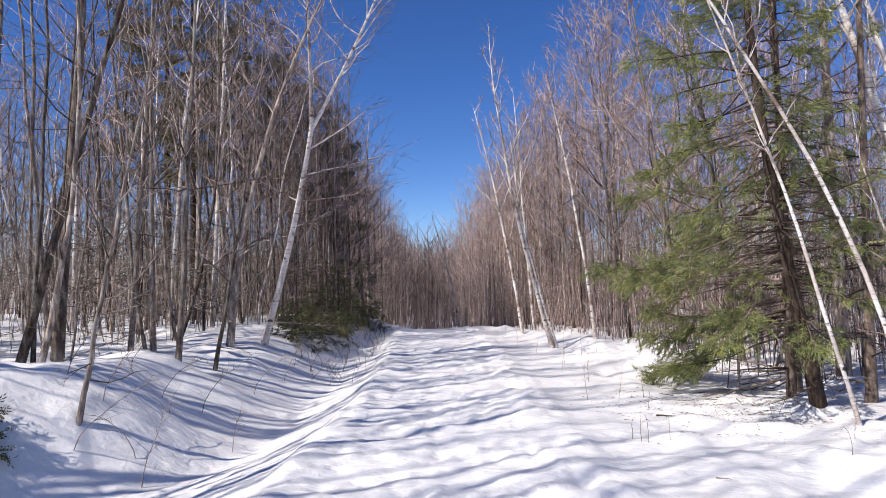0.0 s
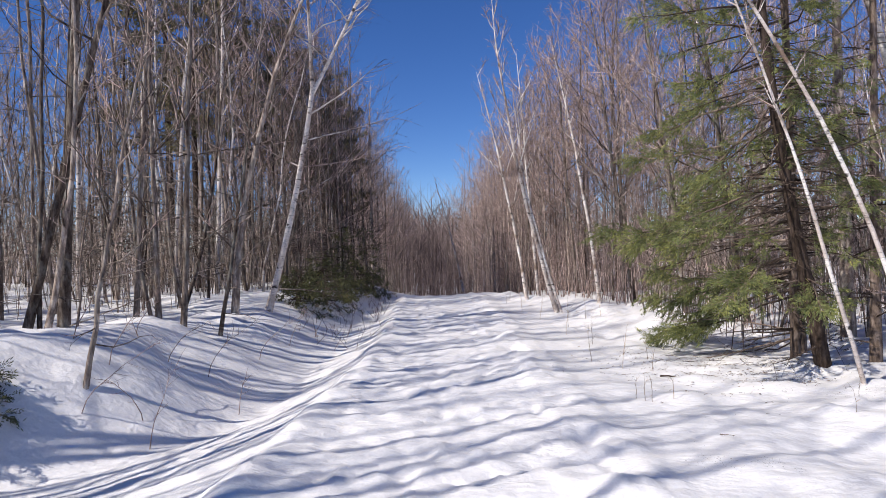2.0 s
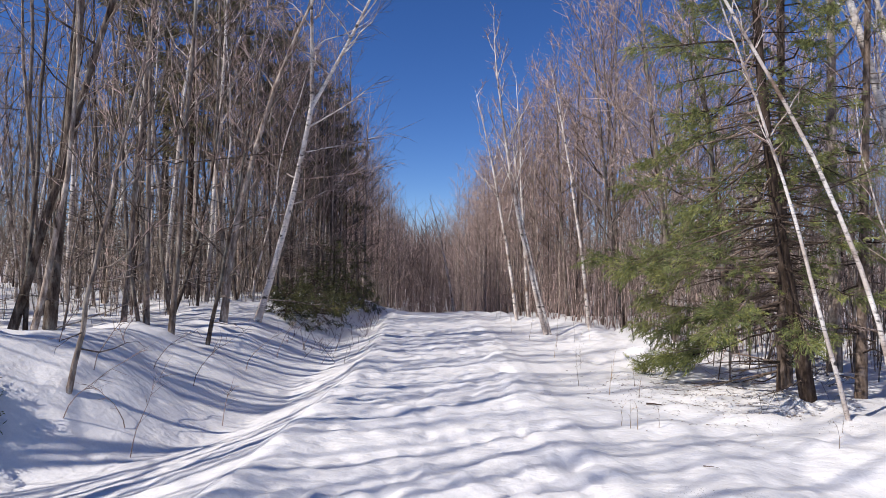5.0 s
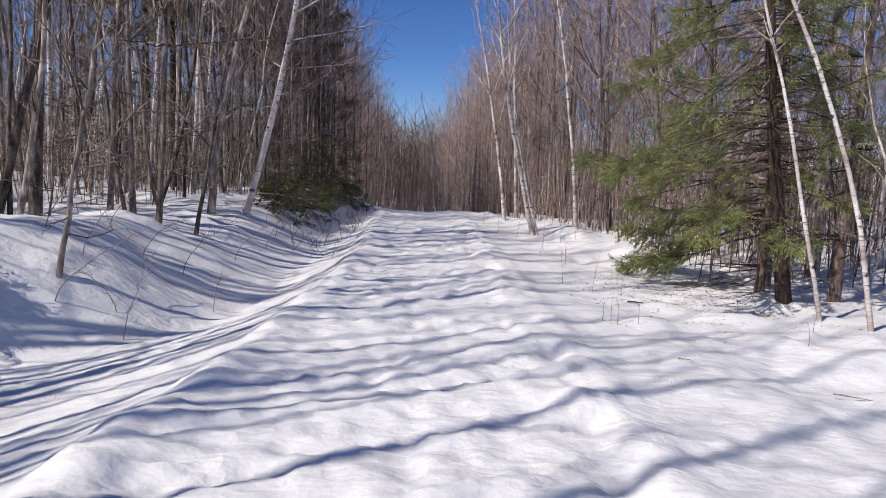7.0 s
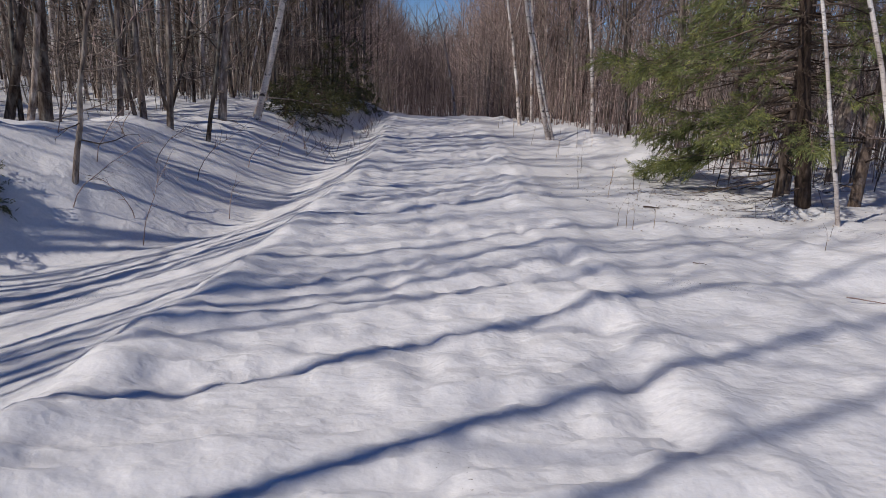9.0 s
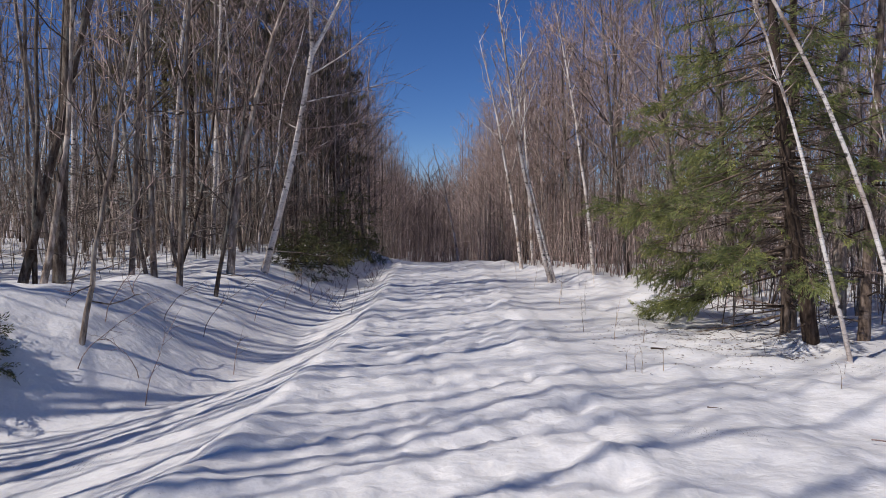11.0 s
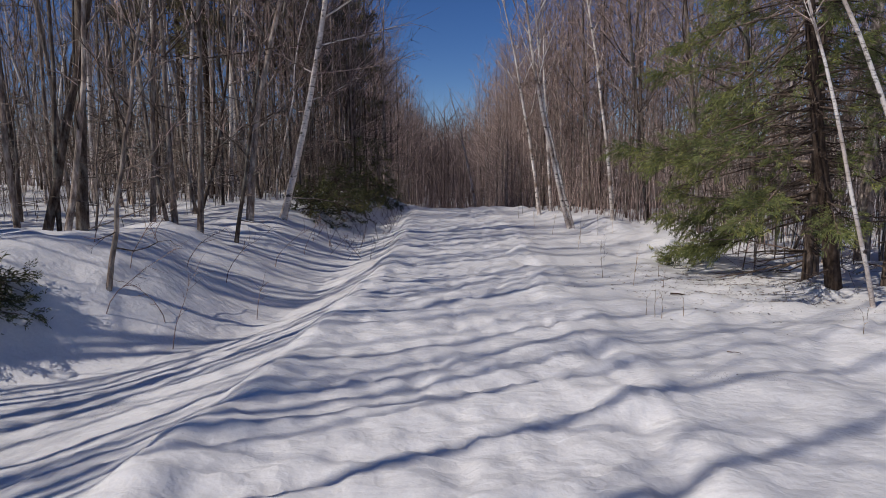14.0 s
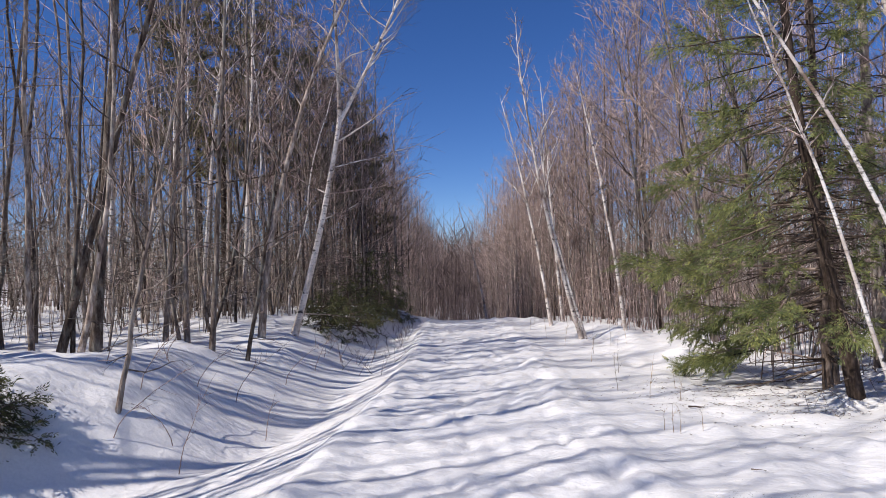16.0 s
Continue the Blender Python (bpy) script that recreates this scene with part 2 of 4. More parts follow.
TOP_Z = ([-40, 5, 7.4, 8.5, 10, 13, 20, 60], [0.62, 0.64, 0.64, 0.55, 0.48, 0.4, 0.5, 0.5])
FLOOR_Z = ([-40, 5, 8, 11, 14, 20, 26, 60], [-0.42, -0.42, -0.43, -0.3, -0.12, -0.03, 0.0, 0.0])


def ground_z(x, y, fine=True):
    x, y = np.asarray(x, float), np.asarray(y, float)
    sway = 0.13 * (value_noise(x * 0 + 7.3, y / 0.7, 20) - 0.5)
    rim = np.interp(y, *RIM) + sway
    foot = np.interp(y, *FOOT) + 0.5 * (value_noise(x * 0 + 1.7, y / 1.3, 23) - 0.5)
    foot = np.minimum(foot, rim - 0.75)
    top = np.minimum(np.interp(y, *TOP), foot - 0.7) + 0.5 * (value_noise(x * 0 + 4.9, y / 1.7, 24) - 0.5)
    floor_z, top_z = np.interp(y, *FLOOR_Z), np.interp(y, *TOP_Z)
    down = np.clip((rim - x) / np.clip(rim - foot, 0.7, 1.9), 0, 1)
    up = np.clip((foot + 0.12 - x) / (foot + 0.12 - top), 0, 1)
    rise = 0.5 * (1 - np.cos(np.pi * up)) / 2 + 0.5 * np.sin(up * np.pi / 2)
    left = floor_z * (0.5 * np.sin(down * np.pi / 2) + 0.5 * down) + (top_z - floor_z) * rise
    back = np.clip((top - 0.25 - x) / 1.9, 0, 1)
    left += (0.44 - top_z) * back * back * (3 - 2 * back) + np.interp(top - x, [0, 2, 5, 10, 40], [0, 0.02, 0.12, 0.35, 1.2])
    right = smooth_interp(x, [-1.9, -1.2, -0.6, 0.7, 1.0, 1.3, 2.2, 3.6, 4.6, 6.5, 12, 40], [0.0, 0.0, -0.005, -0.005, 0.045, 0.03, 0.0, -0.02, -0.02, -0.1, 0.0, 0.3])
    z = np.where(x < rim, left, right) + along(y)
    z += 0.05 * np.exp(-((x - rim - 0.12) / 0.22) ** 2)
    # lumps of snow at the foot of the sunny wood
    verge = np.interp(y, [9.5, 12.5, 15, 18, 21, 26, 60], [4.6, 4.3, 3.5, 2.6, 2.1, 1.9, 1.9])
    z += 0.15 * np.exp(-((x - verge) / 0.45) ** 2) * value_noise(x / 0.55, y / 0.6, 34) * np.clip((y - 9.5) / 3, 0, 1)
    trail = np.clip((1.55 - x) / 0.4, 0, 1) * np.clip((x - rim) / 0.3 + 0.6, 0, 1)
    woods = np.where(x < 0, np.clip((foot - x) / 1.5, 0, 1), np.clip((x - 1.5) / 2, 0, 1))
    # humps of the bank
    for mx, my, mh, mr in ((-5.3, 7.7, 0.16, 1.0), (-4.1, 9.2, 0.14, 0.8), (-3.4, 11.2, 0.08, 0.7), (-3.6, 7.7, 0.1, 0.7)):
        z += mh * np.exp(-((x - mx) ** 2 + (y - my) ** 2) / (mr * mr))
    z += woods * 0.2 * (value_noise(x / 1.9, y / 1.6, 3) - 0.5) + woods * 0.15 * (value_noise(x / 0.6, y / 0.5, 22) - 0.5) + woods * 0.085 * (value_noise(x / 0.24, y / 0.22, 25) - 0.5) + woods * 0.22 * (value_noise(x / 5, y / 5, 4) - 0.5)
    z += 0.028 * (value_noise(x / 0.9, y / 0.7, 5) - 0.5)
    if fine:
        # rolls across the trail, worn by machines and thaw
        wave = y + 0.2 * (value_noise(x / 1.1, y / 1.1, 6) - 0.5) * 2 - 0.15 * x
        near = np.clip((y + 2.2) / 2.5, 0, 1) / (1 + (y / 30) ** 2)
        z += trail * near * ((0.022 + 0.02 * np.exp(-((x - rim - 0.1) / 0.4) ** 2)) * np.abs(np.sin(wave * 2.9)) ** 1.3 * (0.4 + value_noise(x / 0.9, y / 0.9, 7)))
        ledge = y + 0.14 * (value_noise(x / 0.9, y / 0.7, 16) - 0.5) * 2 - 0.2 * x
        z += (0.4 + 0.6 * trail) * near * 0.038 * (1 - np.abs(np.sin(ledge * 6.8))) * np.clip(2.2 * value_noise(x / 1.3, y / 0.55, 17) - 0.5, 0, 1)
        # thaw ledges: ridged relief, longer across the trail than along it
        for wide, amp, seed in ((1.3, 0.024, 8), (0.8, 0.026, 9), (0.42, 0.027, 14), (0.19, 0.017, 15)):
            n = value_noise(x / (2.4 * wide) + 0.35 * value_noise(x / wide * 0.6, y / wide, 40 + seed), (y - 0.22 * x) / (0.16 * wide) + 0.5 * value_noise(x / 0.3, y / 0.3, 60 + seed), seed)
            z += amp * (1 - np.abs(2 * n - 1)) ** 1.4 * near * (0.4 + 0.6 * trail)
        # crumbs of refrozen snow
        crumbs = 0.022 * (value_noise(x / 0.3, y / 0.15, 30) - 0.5) + 0.034 * (value_noise(x / 0.13, y / 0.075, 31) - 0.5) * (0.3 + 1.4 * value_noise(x / 0.8, y / 0.6, 32))
        z += crumbs * near * (0.6 + 0.4 * trail)
        # the sunken line along the right side of the packed track
        rut = np.exp(-((x - 1.08 - 0.12 * (value_noise(x * 0, y / 0.9, 10) - 0.5)) / 0.16) ** 2)
        z += rut * (0.2 * (value_noise(x * 0 + 3.1, y / 0.36, 11) - 0.6)) * near + 0.05 * np.exp(-((x - 1.4) / 0.2) ** 2) * value_noise(x / 0.3, y / 0.3, 33) * near
        # footprints filled in by the thaw
        foot = value_noise(x / 0.28, y / 0.34, 12)
        z -= trail * np.clip(foot - 0.72, 0, 1) * 0.15 * near
    return z


def ground_at(x, y):
    return float(ground_z(np.array([x]), np.array([y]))[0])


def steps(first, step, growth, most, end):
    out, x = [first], first
    while x < end:
        x += step
        step = min(step * growth, most)
        out.append(x)
    return np.array(out)


near_y = steps(0.6, 0.022, 1.0132, 40, 1200)
back_y = -steps(-0.6, 0.05, 1.055, 60, 600)[1:][::-1]
gy = np.concatenate([back_y, near_y])
side = np.concatenate([np.arange(0, 2.6, 0.037), steps(2.6, 0.039, 1.066, 40, 1100)])
gx = np.concatenate([-side[1:][::-1], side])
GX, GY = np.meshgrid(gx, gy)
GZ = ground_z(GX.ravel(), GY.ravel())
nx, ny = len(gx), len(gy)
idx = np.arange(nx * ny).reshape(ny, nx)
quads = np.stack([idx[:-1, :-1], idx[:-1, 1:], idx[1:, 1:], idx[1:, :-1]], -1).reshape(-1, 4)
ground = new("ground", mesh_of("ground", np.stack([GX.ravel(), GY.ravel(), GZ], 1), quads, [], SNOW))
tagged(ground, "old sunlit snow with a packed trail, ditch and drifts", "snow ground", kind="structure")

# ================= bare trees =================


def unit(v):
    return v / (np.linalg.norm(v) + 1e-9)


def grow(rng, axis, r, clear=0.35, limbs=14, twigs=12, spread=50, reach=0.28, sides=7, limb_sides=4, thin=0.0038, dead=0, knots=5):
    """Trunk, limbs and twigs of a bare tree round an axis of points: three Shapes, the limbs as a list."""
    axis = np.asarray(axis, float)
    h = axis[-1, 2] - axis[0, 2]
    k = len(axis)
    s = np.linspace(0, 1, k)
    radii = r * (1 - s) ** 0.75 * (1 + 0.25 * np.exp(-s * 30)) + 0.004
    trunk, twig, limb_list = Shape(), Shape(), []
    trunk.tube(axis, radii, sides)
    turn = rng.uniform(0, 6.28)
    for i in range(limbs + dead):
        low = i >= limbs
        t = rng.uniform(0.08, clear) if low else clear + (0.97 - clear) * ((i + rng.uniform(0, 1)) / limbs)
        p = np.array([np.interp(t, s, axis[:, c]) for c in range(3)])
        turn += 2.4 + rng.uniform(-0.5, 0.5)
        tilt = radians(rng.uniform(60, 100) if low else spread * (1.15 - 0.55 * t) + rng.uniform(-10, 10))
        L = h * (rng.uniform(0.05, 0.22) if low else reach * (1.12 - t) ** 0.8 * rng.uniform(0.6, 1.15))
        d = np.array([math.cos(turn) * math.sin(tilt), math.sin(turn) * math.sin(tilt), math.cos(tilt)])
        q = np.linspace(0, 1, knots)
        wob = np.cumsum(rng.normal(0, 0.035 * L, (knots, 3)), axis=0)
        wob[0] = 0
        pts = p + d * L * q[:, None] + np.array([0, 0, 1.0]) * (0.0 if low else 0.22) * L * (q ** 2)[:, None] + wob
        lr = max(0.006, np.interp(t, s, radii) * (0.22 if low else 0.36))
        limb = Shape()
        limb.tube(pts, lr * (1 - q) ** 0.8 + 0.003, limb_sides)
        limb_list.append(limb)
        for j in range(int(twigs * (0.35 if low else 1) * rng.uniform(0.7, 1.3))):
            e = rng.uniform(0.15, 1.0) ** 0.8
            b = np.array([np.interp(e, q, pts[:, c]) for c in range(3)])
            g = unit(d + rng.normal(0, 0.6, 3) + np.array([0, 0, 0.3]))
            tl = L * rng.uniform(0.2, 0.5) * (1.2 - 0.5 * e) + 0.12
            m2 = b + g * tl + rng.normal(0, 0.08 * tl, 3)
            twig.tube([b, m2], [thin * 1.5, 0.0006], 3)
            for _ in range(2):
                g2 = unit(g + rng.normal(0, 0.55, 3) + np.array([0, 0, 0.15]))
                m1 = b + (m2 - b) * rng.uniform(0.25, 0.8)
                twig.tube([m1, m1 + g2 * tl * rng.uniform(0.35, 0.7)], [thin * 0.85, 0], 3)
    return trunk, limb_list, twig


def joined(shapes):
    out = Shape()
    for sh in shapes:
        v, q, t = sh.arrays()
        out.v.append(v), out.q.append(q + out.n), out.t.append(t + out.n)
        out.n += len(v)
    return out


def wavering(rng, h, wig, lean=0.0, k=11):
    s = np.linspace(0, 1, k)
    side_a, side_b = (np.cumsum(rng.normal(0, wig * 1.15, k) + np.cumsum(rng.normal(0, wig * 0.3, k))) for _ in range(2))
    pts = np.stack([side_a - side_a[0] + lean * h * s, side_b - side_b[0], h * s], 1)
    pts[0, 2] = -0.25
    return pts


def bare_tree(name, rng, axis, r, trunk_mat, limb_mat, label, category, at=None, split=False, group="", **kw):
    """A bare broadleaf tree: trunk, boughs (each one apart where split) and twigs."""
    root = tagged(new(name), label, category, group)
    trunk, limb_list, twig = grow(rng, axis, r, **kw)
    part("trunk", trunk, trunk_mat, root)
    if split:
        for limb in limb_list:
            part("bough", limb, limb_mat, root)
        tagged(part("fine_crown", twig, TWIG, root, "fine bare brown twigs"), kind="stuff")
    else:
        part("crown", joined(limb_list + [twig]), limb_mat, root, "bare twiggy crown")
    if at is not None:
        root.matrix_basis = Matrix.Translation(at)
    return root


def leaning(h, a, b, k=13, wig=0.012, seed=1, depth=0.0):
    """An axis that leans a metres a metre to +x, with a bend b, and leans to +y by depth."""
    rng = np.random.default_rng(seed)
    z = np.linspace(0, h, k)
    w = np.cumsum(rng.normal(0, wig, (k, 2)), axis=0)
    w -= w[0]
    pts = np.stack([a * z + b * z * z + w[:, 0], depth * z + w[:, 1], z], 1)
    pts[0] -= np.array([a, depth, 1]) * 0.25
    return pts


HERO = "trees beside the trail"
BIRCH_LABEL = "slender leaning white birch with bare twigs, standing in snow"


def hero(name, x, y, a, b, h, r, trunk_mat, limb_mat, label, category, seed, depth=0.0, wig=0.012, **kw):
    axis = leaning(h, a, b, seed=seed, depth=depth, wig=wig)
    return bare_tree(name, np.random.default_rng(seed), axis, r, trunk_mat, limb_mat, label, category,
                     at=(x, y, ground_at(x, y) - 0.02), split=True, group=HERO, **kw)

birch = dict(trunk_mat=BIRCH, limb_mat=BIRCH, label=BIRCH_LABEL, category="birch tree")
hero("birch_tree", 4.52, 6.90, -0.270, -0.0124, 5.2, 0.021, seed=11, clear=0.5, limbs=9, twigs=7, reach=0.2, **birch)
hero("birch_tree", 4.80, 6.45, -0.215, -0.046, 6.6, 0.024, seed=12, clear=0.55, limbs=10, twigs=8, reach=0.2, **birch)
hero("birch_tree", 6.75, 8.5, -0.10, -0.022, 9.5, 0.075, seed=13, clear=0.35, limbs=14, twigs=9, **birch)
hero("birch_tree", 7.1, 8.7, -0.12, -0.012, 9.0, 0.055, seed=14, clear=0.35, limbs=11, twigs=8, **birch)
hero("aspen_tree", 6.65, 10.5, -0.005, 0.0, 11.0, 0.105, BARK, BARK, "tall pale grey aspen trunk with mottled bark, bare", "aspen tree", 15, clear=0.4, limbs=14, twigs=8)
hero("birch_tree", 2.61, 14.5, -0.301, 0.018, 7.2, 0.044, seed=16, clear=0.42, limbs=15, twigs=12, reach=0.22, spread=38, **birch)
hero("birch_tree", 2.72, 14.55, -0.273, 0.0194, 5.2, 0.034, seed=17, clear=0.45, limbs=9, twigs=8, reach=0.2, spread=38, **birch)
hero("birch_tree", 2.39, 17.7, -0.146, -0.0083, 6.4, 0.046, seed=18, clear=0.35, limbs=12, twigs=10, reach=0.22, **birch)
hero("birch_tree", 3.57, 14.4, -0.113, -0.0083, 5.9, 0.04, seed=19, clear=0.5, limbs=9, twigs=10, reach=0.18, **birch)
hero("birch_tree", 1.12, 30.0, -0.148, -0.0115, 5.6, 0.05, seed=20, clear=0.5, limbs=8, twigs=6, reach=0.14, **birch)
hero("birch_tree", 3.0, 19.5, -0.06, 0.0, 7.5, 0.046, seed=21, clear=0.4, limbs=12, twigs=9, **birch)
grey = dict(trunk_mat=BARK, limb_mat=BARK, category="maple tree")
ARCH = "bare maple with long arching branches lit by the sun"
for k, (x, y, a, h, r) in enumerate(((5.2, 13.6, -0.12, 8.6, 0.06), (4.9, 16.2, -0.13, 8.4, 0.05), (4.3, 20.0, -0.08, 7.8, 0.05), (4.0, 24.0, -0.06, 7.8, 0.05), (5.9, 12.4, -0.14, 9.0, 0.06), (5.6, 18.5, -0.1, 9.5, 0.055), (3.6, 28.0, -0.04, 8.0, 0.05))):
    hero("maple_tree", x, y, a, 0.002, h, r, label=ARCH, seed=50 + k, clear=0.25, limbs=22, twigs=17, reach=0.38, spread=62, thin=0.005, **grey)
hero("maple_tree", -6.19, 10.7, 0.065, -0.0012, 12.0, 0.088, label="tall grey maple with smooth mottled bark, bare", seed=31, clear=0.42, limbs=15, twigs=9, **grey)
hero("maple_tree", -6.31, 9.9, 0.277, 0.0002, 10.5, 0.062, label="dark maple leaning over the snowy bank, bare", seed=32, clear=0.4, limbs=14, twigs=10, **grey)
hero("maple_tree", -5.83, 9.65, 0.25, -0.028, 7.0, 0.044, label="slim crooked young maple with bare twigs", seed=33, clear=0.4, limbs=12, twigs=10, dead=4, **grey)
hero("maple_tree", -3.79, 11.98, 0.039, 0.0354, 7.5, 0.0652, label="curved pale young maple arching over the trail", seed=34, clear=0.35, limbs=14, twigs=11, dead=4, **grey)
hero("maple_tree", -3.85, 9.75, 0.048, 0.0000, 7.8, 0.0424, label="slim straight young maple with bare twigs", seed=35, clear=0.35, limbs=14, twigs=10, dead=5, **grey)
hero("maple_tree", -3.49, 10.31, 0.171, 0.0000, 4.3, 0.0312, label="thin leaning maple pole with bare twigs", seed=36, clear=0.3, limbs=12, twigs=8, dead=3, **grey)
hero("maple_sapling", -3.73, 6.83, 0.19, 0.0051, 3.9, 0.0265, label="lone maple sapling growing from the snowy bank", seed=37, clear=0.3, limbs=14, twigs=8, dead=3, **grey)
hero("maple_tree", -5.35, 11.45, 0.05, 0.004, 8.5, 0.045, label="slim straight young maple with bare twigs", seed=44, clear=0.35, limbs=13, twigs=10, dead=6, **grey)
hero("maple_tree", -5.06, 11.7, -0.02, 0.004, 8.0, 0.05, label="slim straight young maple with bare twigs", seed=45, clear=0.35, limbs=13, twigs=10, dead=6, **grey)
hero("birch_tree", -5.48, 16.0, 0.051, 0.0, 10.5, 0.06, seed=38, clear=0.4, limbs=14, twigs=10, **birch)
hero("birch_tree", -6.3, 15.5, 0.06, 0.004, 9.5, 0.048, seed=39, clear=0.4, limbs=12, twigs=9, **birch)
hero("birch_tree", -8.6, 15.5, 0.04, 0.0, 10.5, 0.058, seed=40, clear=0.4, limbs=12, twigs=9, **birch)


def forked_birch():
    """The large birch at the left of the trail: a leaning stem that divides into two."""
    x, y = -3.33, 12.62
    root = tagged(new("birch_tree"), "large white birch with a forked stem and peeling base bark", "birch tree", HERO)
    root.matrix_basis = Matrix.Translation((x, y, ground_at(x, y) - 0.02))
    rng = np.random.default_rng(41)
    z = np.linspace(-0.25, 4.3, 10)
    stem = np.stack([0.303 * z - 0.0166 * z * z, 0 * z, z], 1)
    s = Shape()
    s.tube(np.vstack([stem, stem[-1] + [0.04, 0, 0.14]]), np.append(np.interp(z, [-0.25, 0.3, 4.3], [0.1, 0.066, 0.045]), 0), 9)
    part("trunk", s, BIRCH, root, "peeling white birch bark")
    for k, (a, b, h, r) in enumerate(((-0.008, -0.003, 4.6, 0.037), (0.559, -0.0264, 4.3, 0.035))):
        q = np.linspace(0, h, 10)
        axis = np.stack([a * q + b * q * q, 0.05 * (k * 2 - 1) * q, q], 1) + stem[-1] + np.array([0, 0, -0.08])
        trunk, limb_list, twig = grow(rng, axis, r, clear=0.12, limbs=15, twigs=13, reach=0.36, spread=55)
        part("stem", trunk, BIRCH, root)
        for limb in limb_list:
            part("bough", limb, BIRCH, root)
        tagged(part("fine_crown", twig, TWIG, root, "fine bare brown twigs"), kind="stuff")
    # long boughs over the trail
    q = np.linspace(0, 1, 7)
    for k, (dx, dy, dz, r) in enumerate(((1.5, 0.0, 0.75, 0.018), (1.9, 0.5, 0.5, 0.013), (2.1, -0.2, 0.15, 0.011), (1.2, 0.4, 0.35, 0.01), (-1.3, 0.1, 0.6, 0.011))):
        s, fine_twig = Shape(), Shape()
        pts = stem[(8, 7, 6, 5, 6)[k]] + np.stack([dx * q, dy * q, dz * q + 0.25 * q * q], 1) + np.cumsum(rng.normal(0, 0.03, (7, 3)), axis=0) * q[:, None]
        s.tube(pts, r * (1 - q) + 0.003, 5)
        for j in range(16):
            along_it = rng.uniform(0.25, 1)
            e = np.array([np.interp(along_it, q, pts[:, c]) for c in range(3)])
            w = unit(np.array([dx, dy, dz]) + rng.normal(0, 0.9, 3)) * rng.uniform(0.25, 0.7)
            fine_twig.tube([e, e + w * 0.5 + rng.normal(0, 0.04, 3), e + w], [0.006, 0.004, 0], 3)
        bough = part("bough", s, BIRCH if k != 2 else TWIG, root)
        tagged(part("fine_crown", fine_twig, TWIG, bough, "fine bare brown twigs"), kind="stuff")


forked_birch()

# ================= conifers =================


def spray(leaf, wood, rng, base, d, length, needles, nl, width, droop, inner=0.2):
    """A conifer branch: a drooping stalk, side shoots in a loose fan, and needles along them."""
    d = unit(d)
    q = np.linspace(0, 1, 5)
    wob = np.cumsum(rng.normal(0, 0.035 * length, (5, 3)), axis=0)
    pts = base + d * length * q[:, None] + np.array([0, 0, -droop * length]) * (q ** 1.5)[:, None] + np.array([0, 0, 0.12 * length]) * (q ** 4)[:, None] + wob - wob[0]
    wood.tube(pts, 0.013 * (length / 1.5) * (1 - q) + 0.003, 4)
    flat = unit(np.cross(d, [0, 0, 1.0]))
    for i in range(max(6, int(length * 15))):
        e = inner + (1 - inner) * rng.uniform(0, 1) ** 0.7
        b = np.array([np.interp(e, q, pts[:, c]) for c in range(3)])
        sd = unit(d * 0.75 + flat * (1 if i % 2 else -1) * rng.uniform(0.1, 1.0) + np.array([0, 0, rng.normal(-0.25, 0.45)]))
        sl = length * rng.uniform(0.14, 0.36) * (1.25 - e) + 0.07
        wood.tube([b, b + sd * sl], [0.0035, 0], 3)
        k = max(4, int(needles * sl))
        f = rng.uniform(0.1, 1.05, k)
        root = b + sd * (sl * f)[:, None] + rng.normal(0, 0.012, (k, 3))
        nd = sd * 0.9 + rng.normal(0, 0.4, (k, 3)) - np.array([0, 0, 0.15])
        nd /= np.linalg.norm(nd, axis=1)[:, None]
        leaf.blades(root, root + nd * nl * rng.uniform(0.6, 1.25, k)[:, None], np.full(k, width))


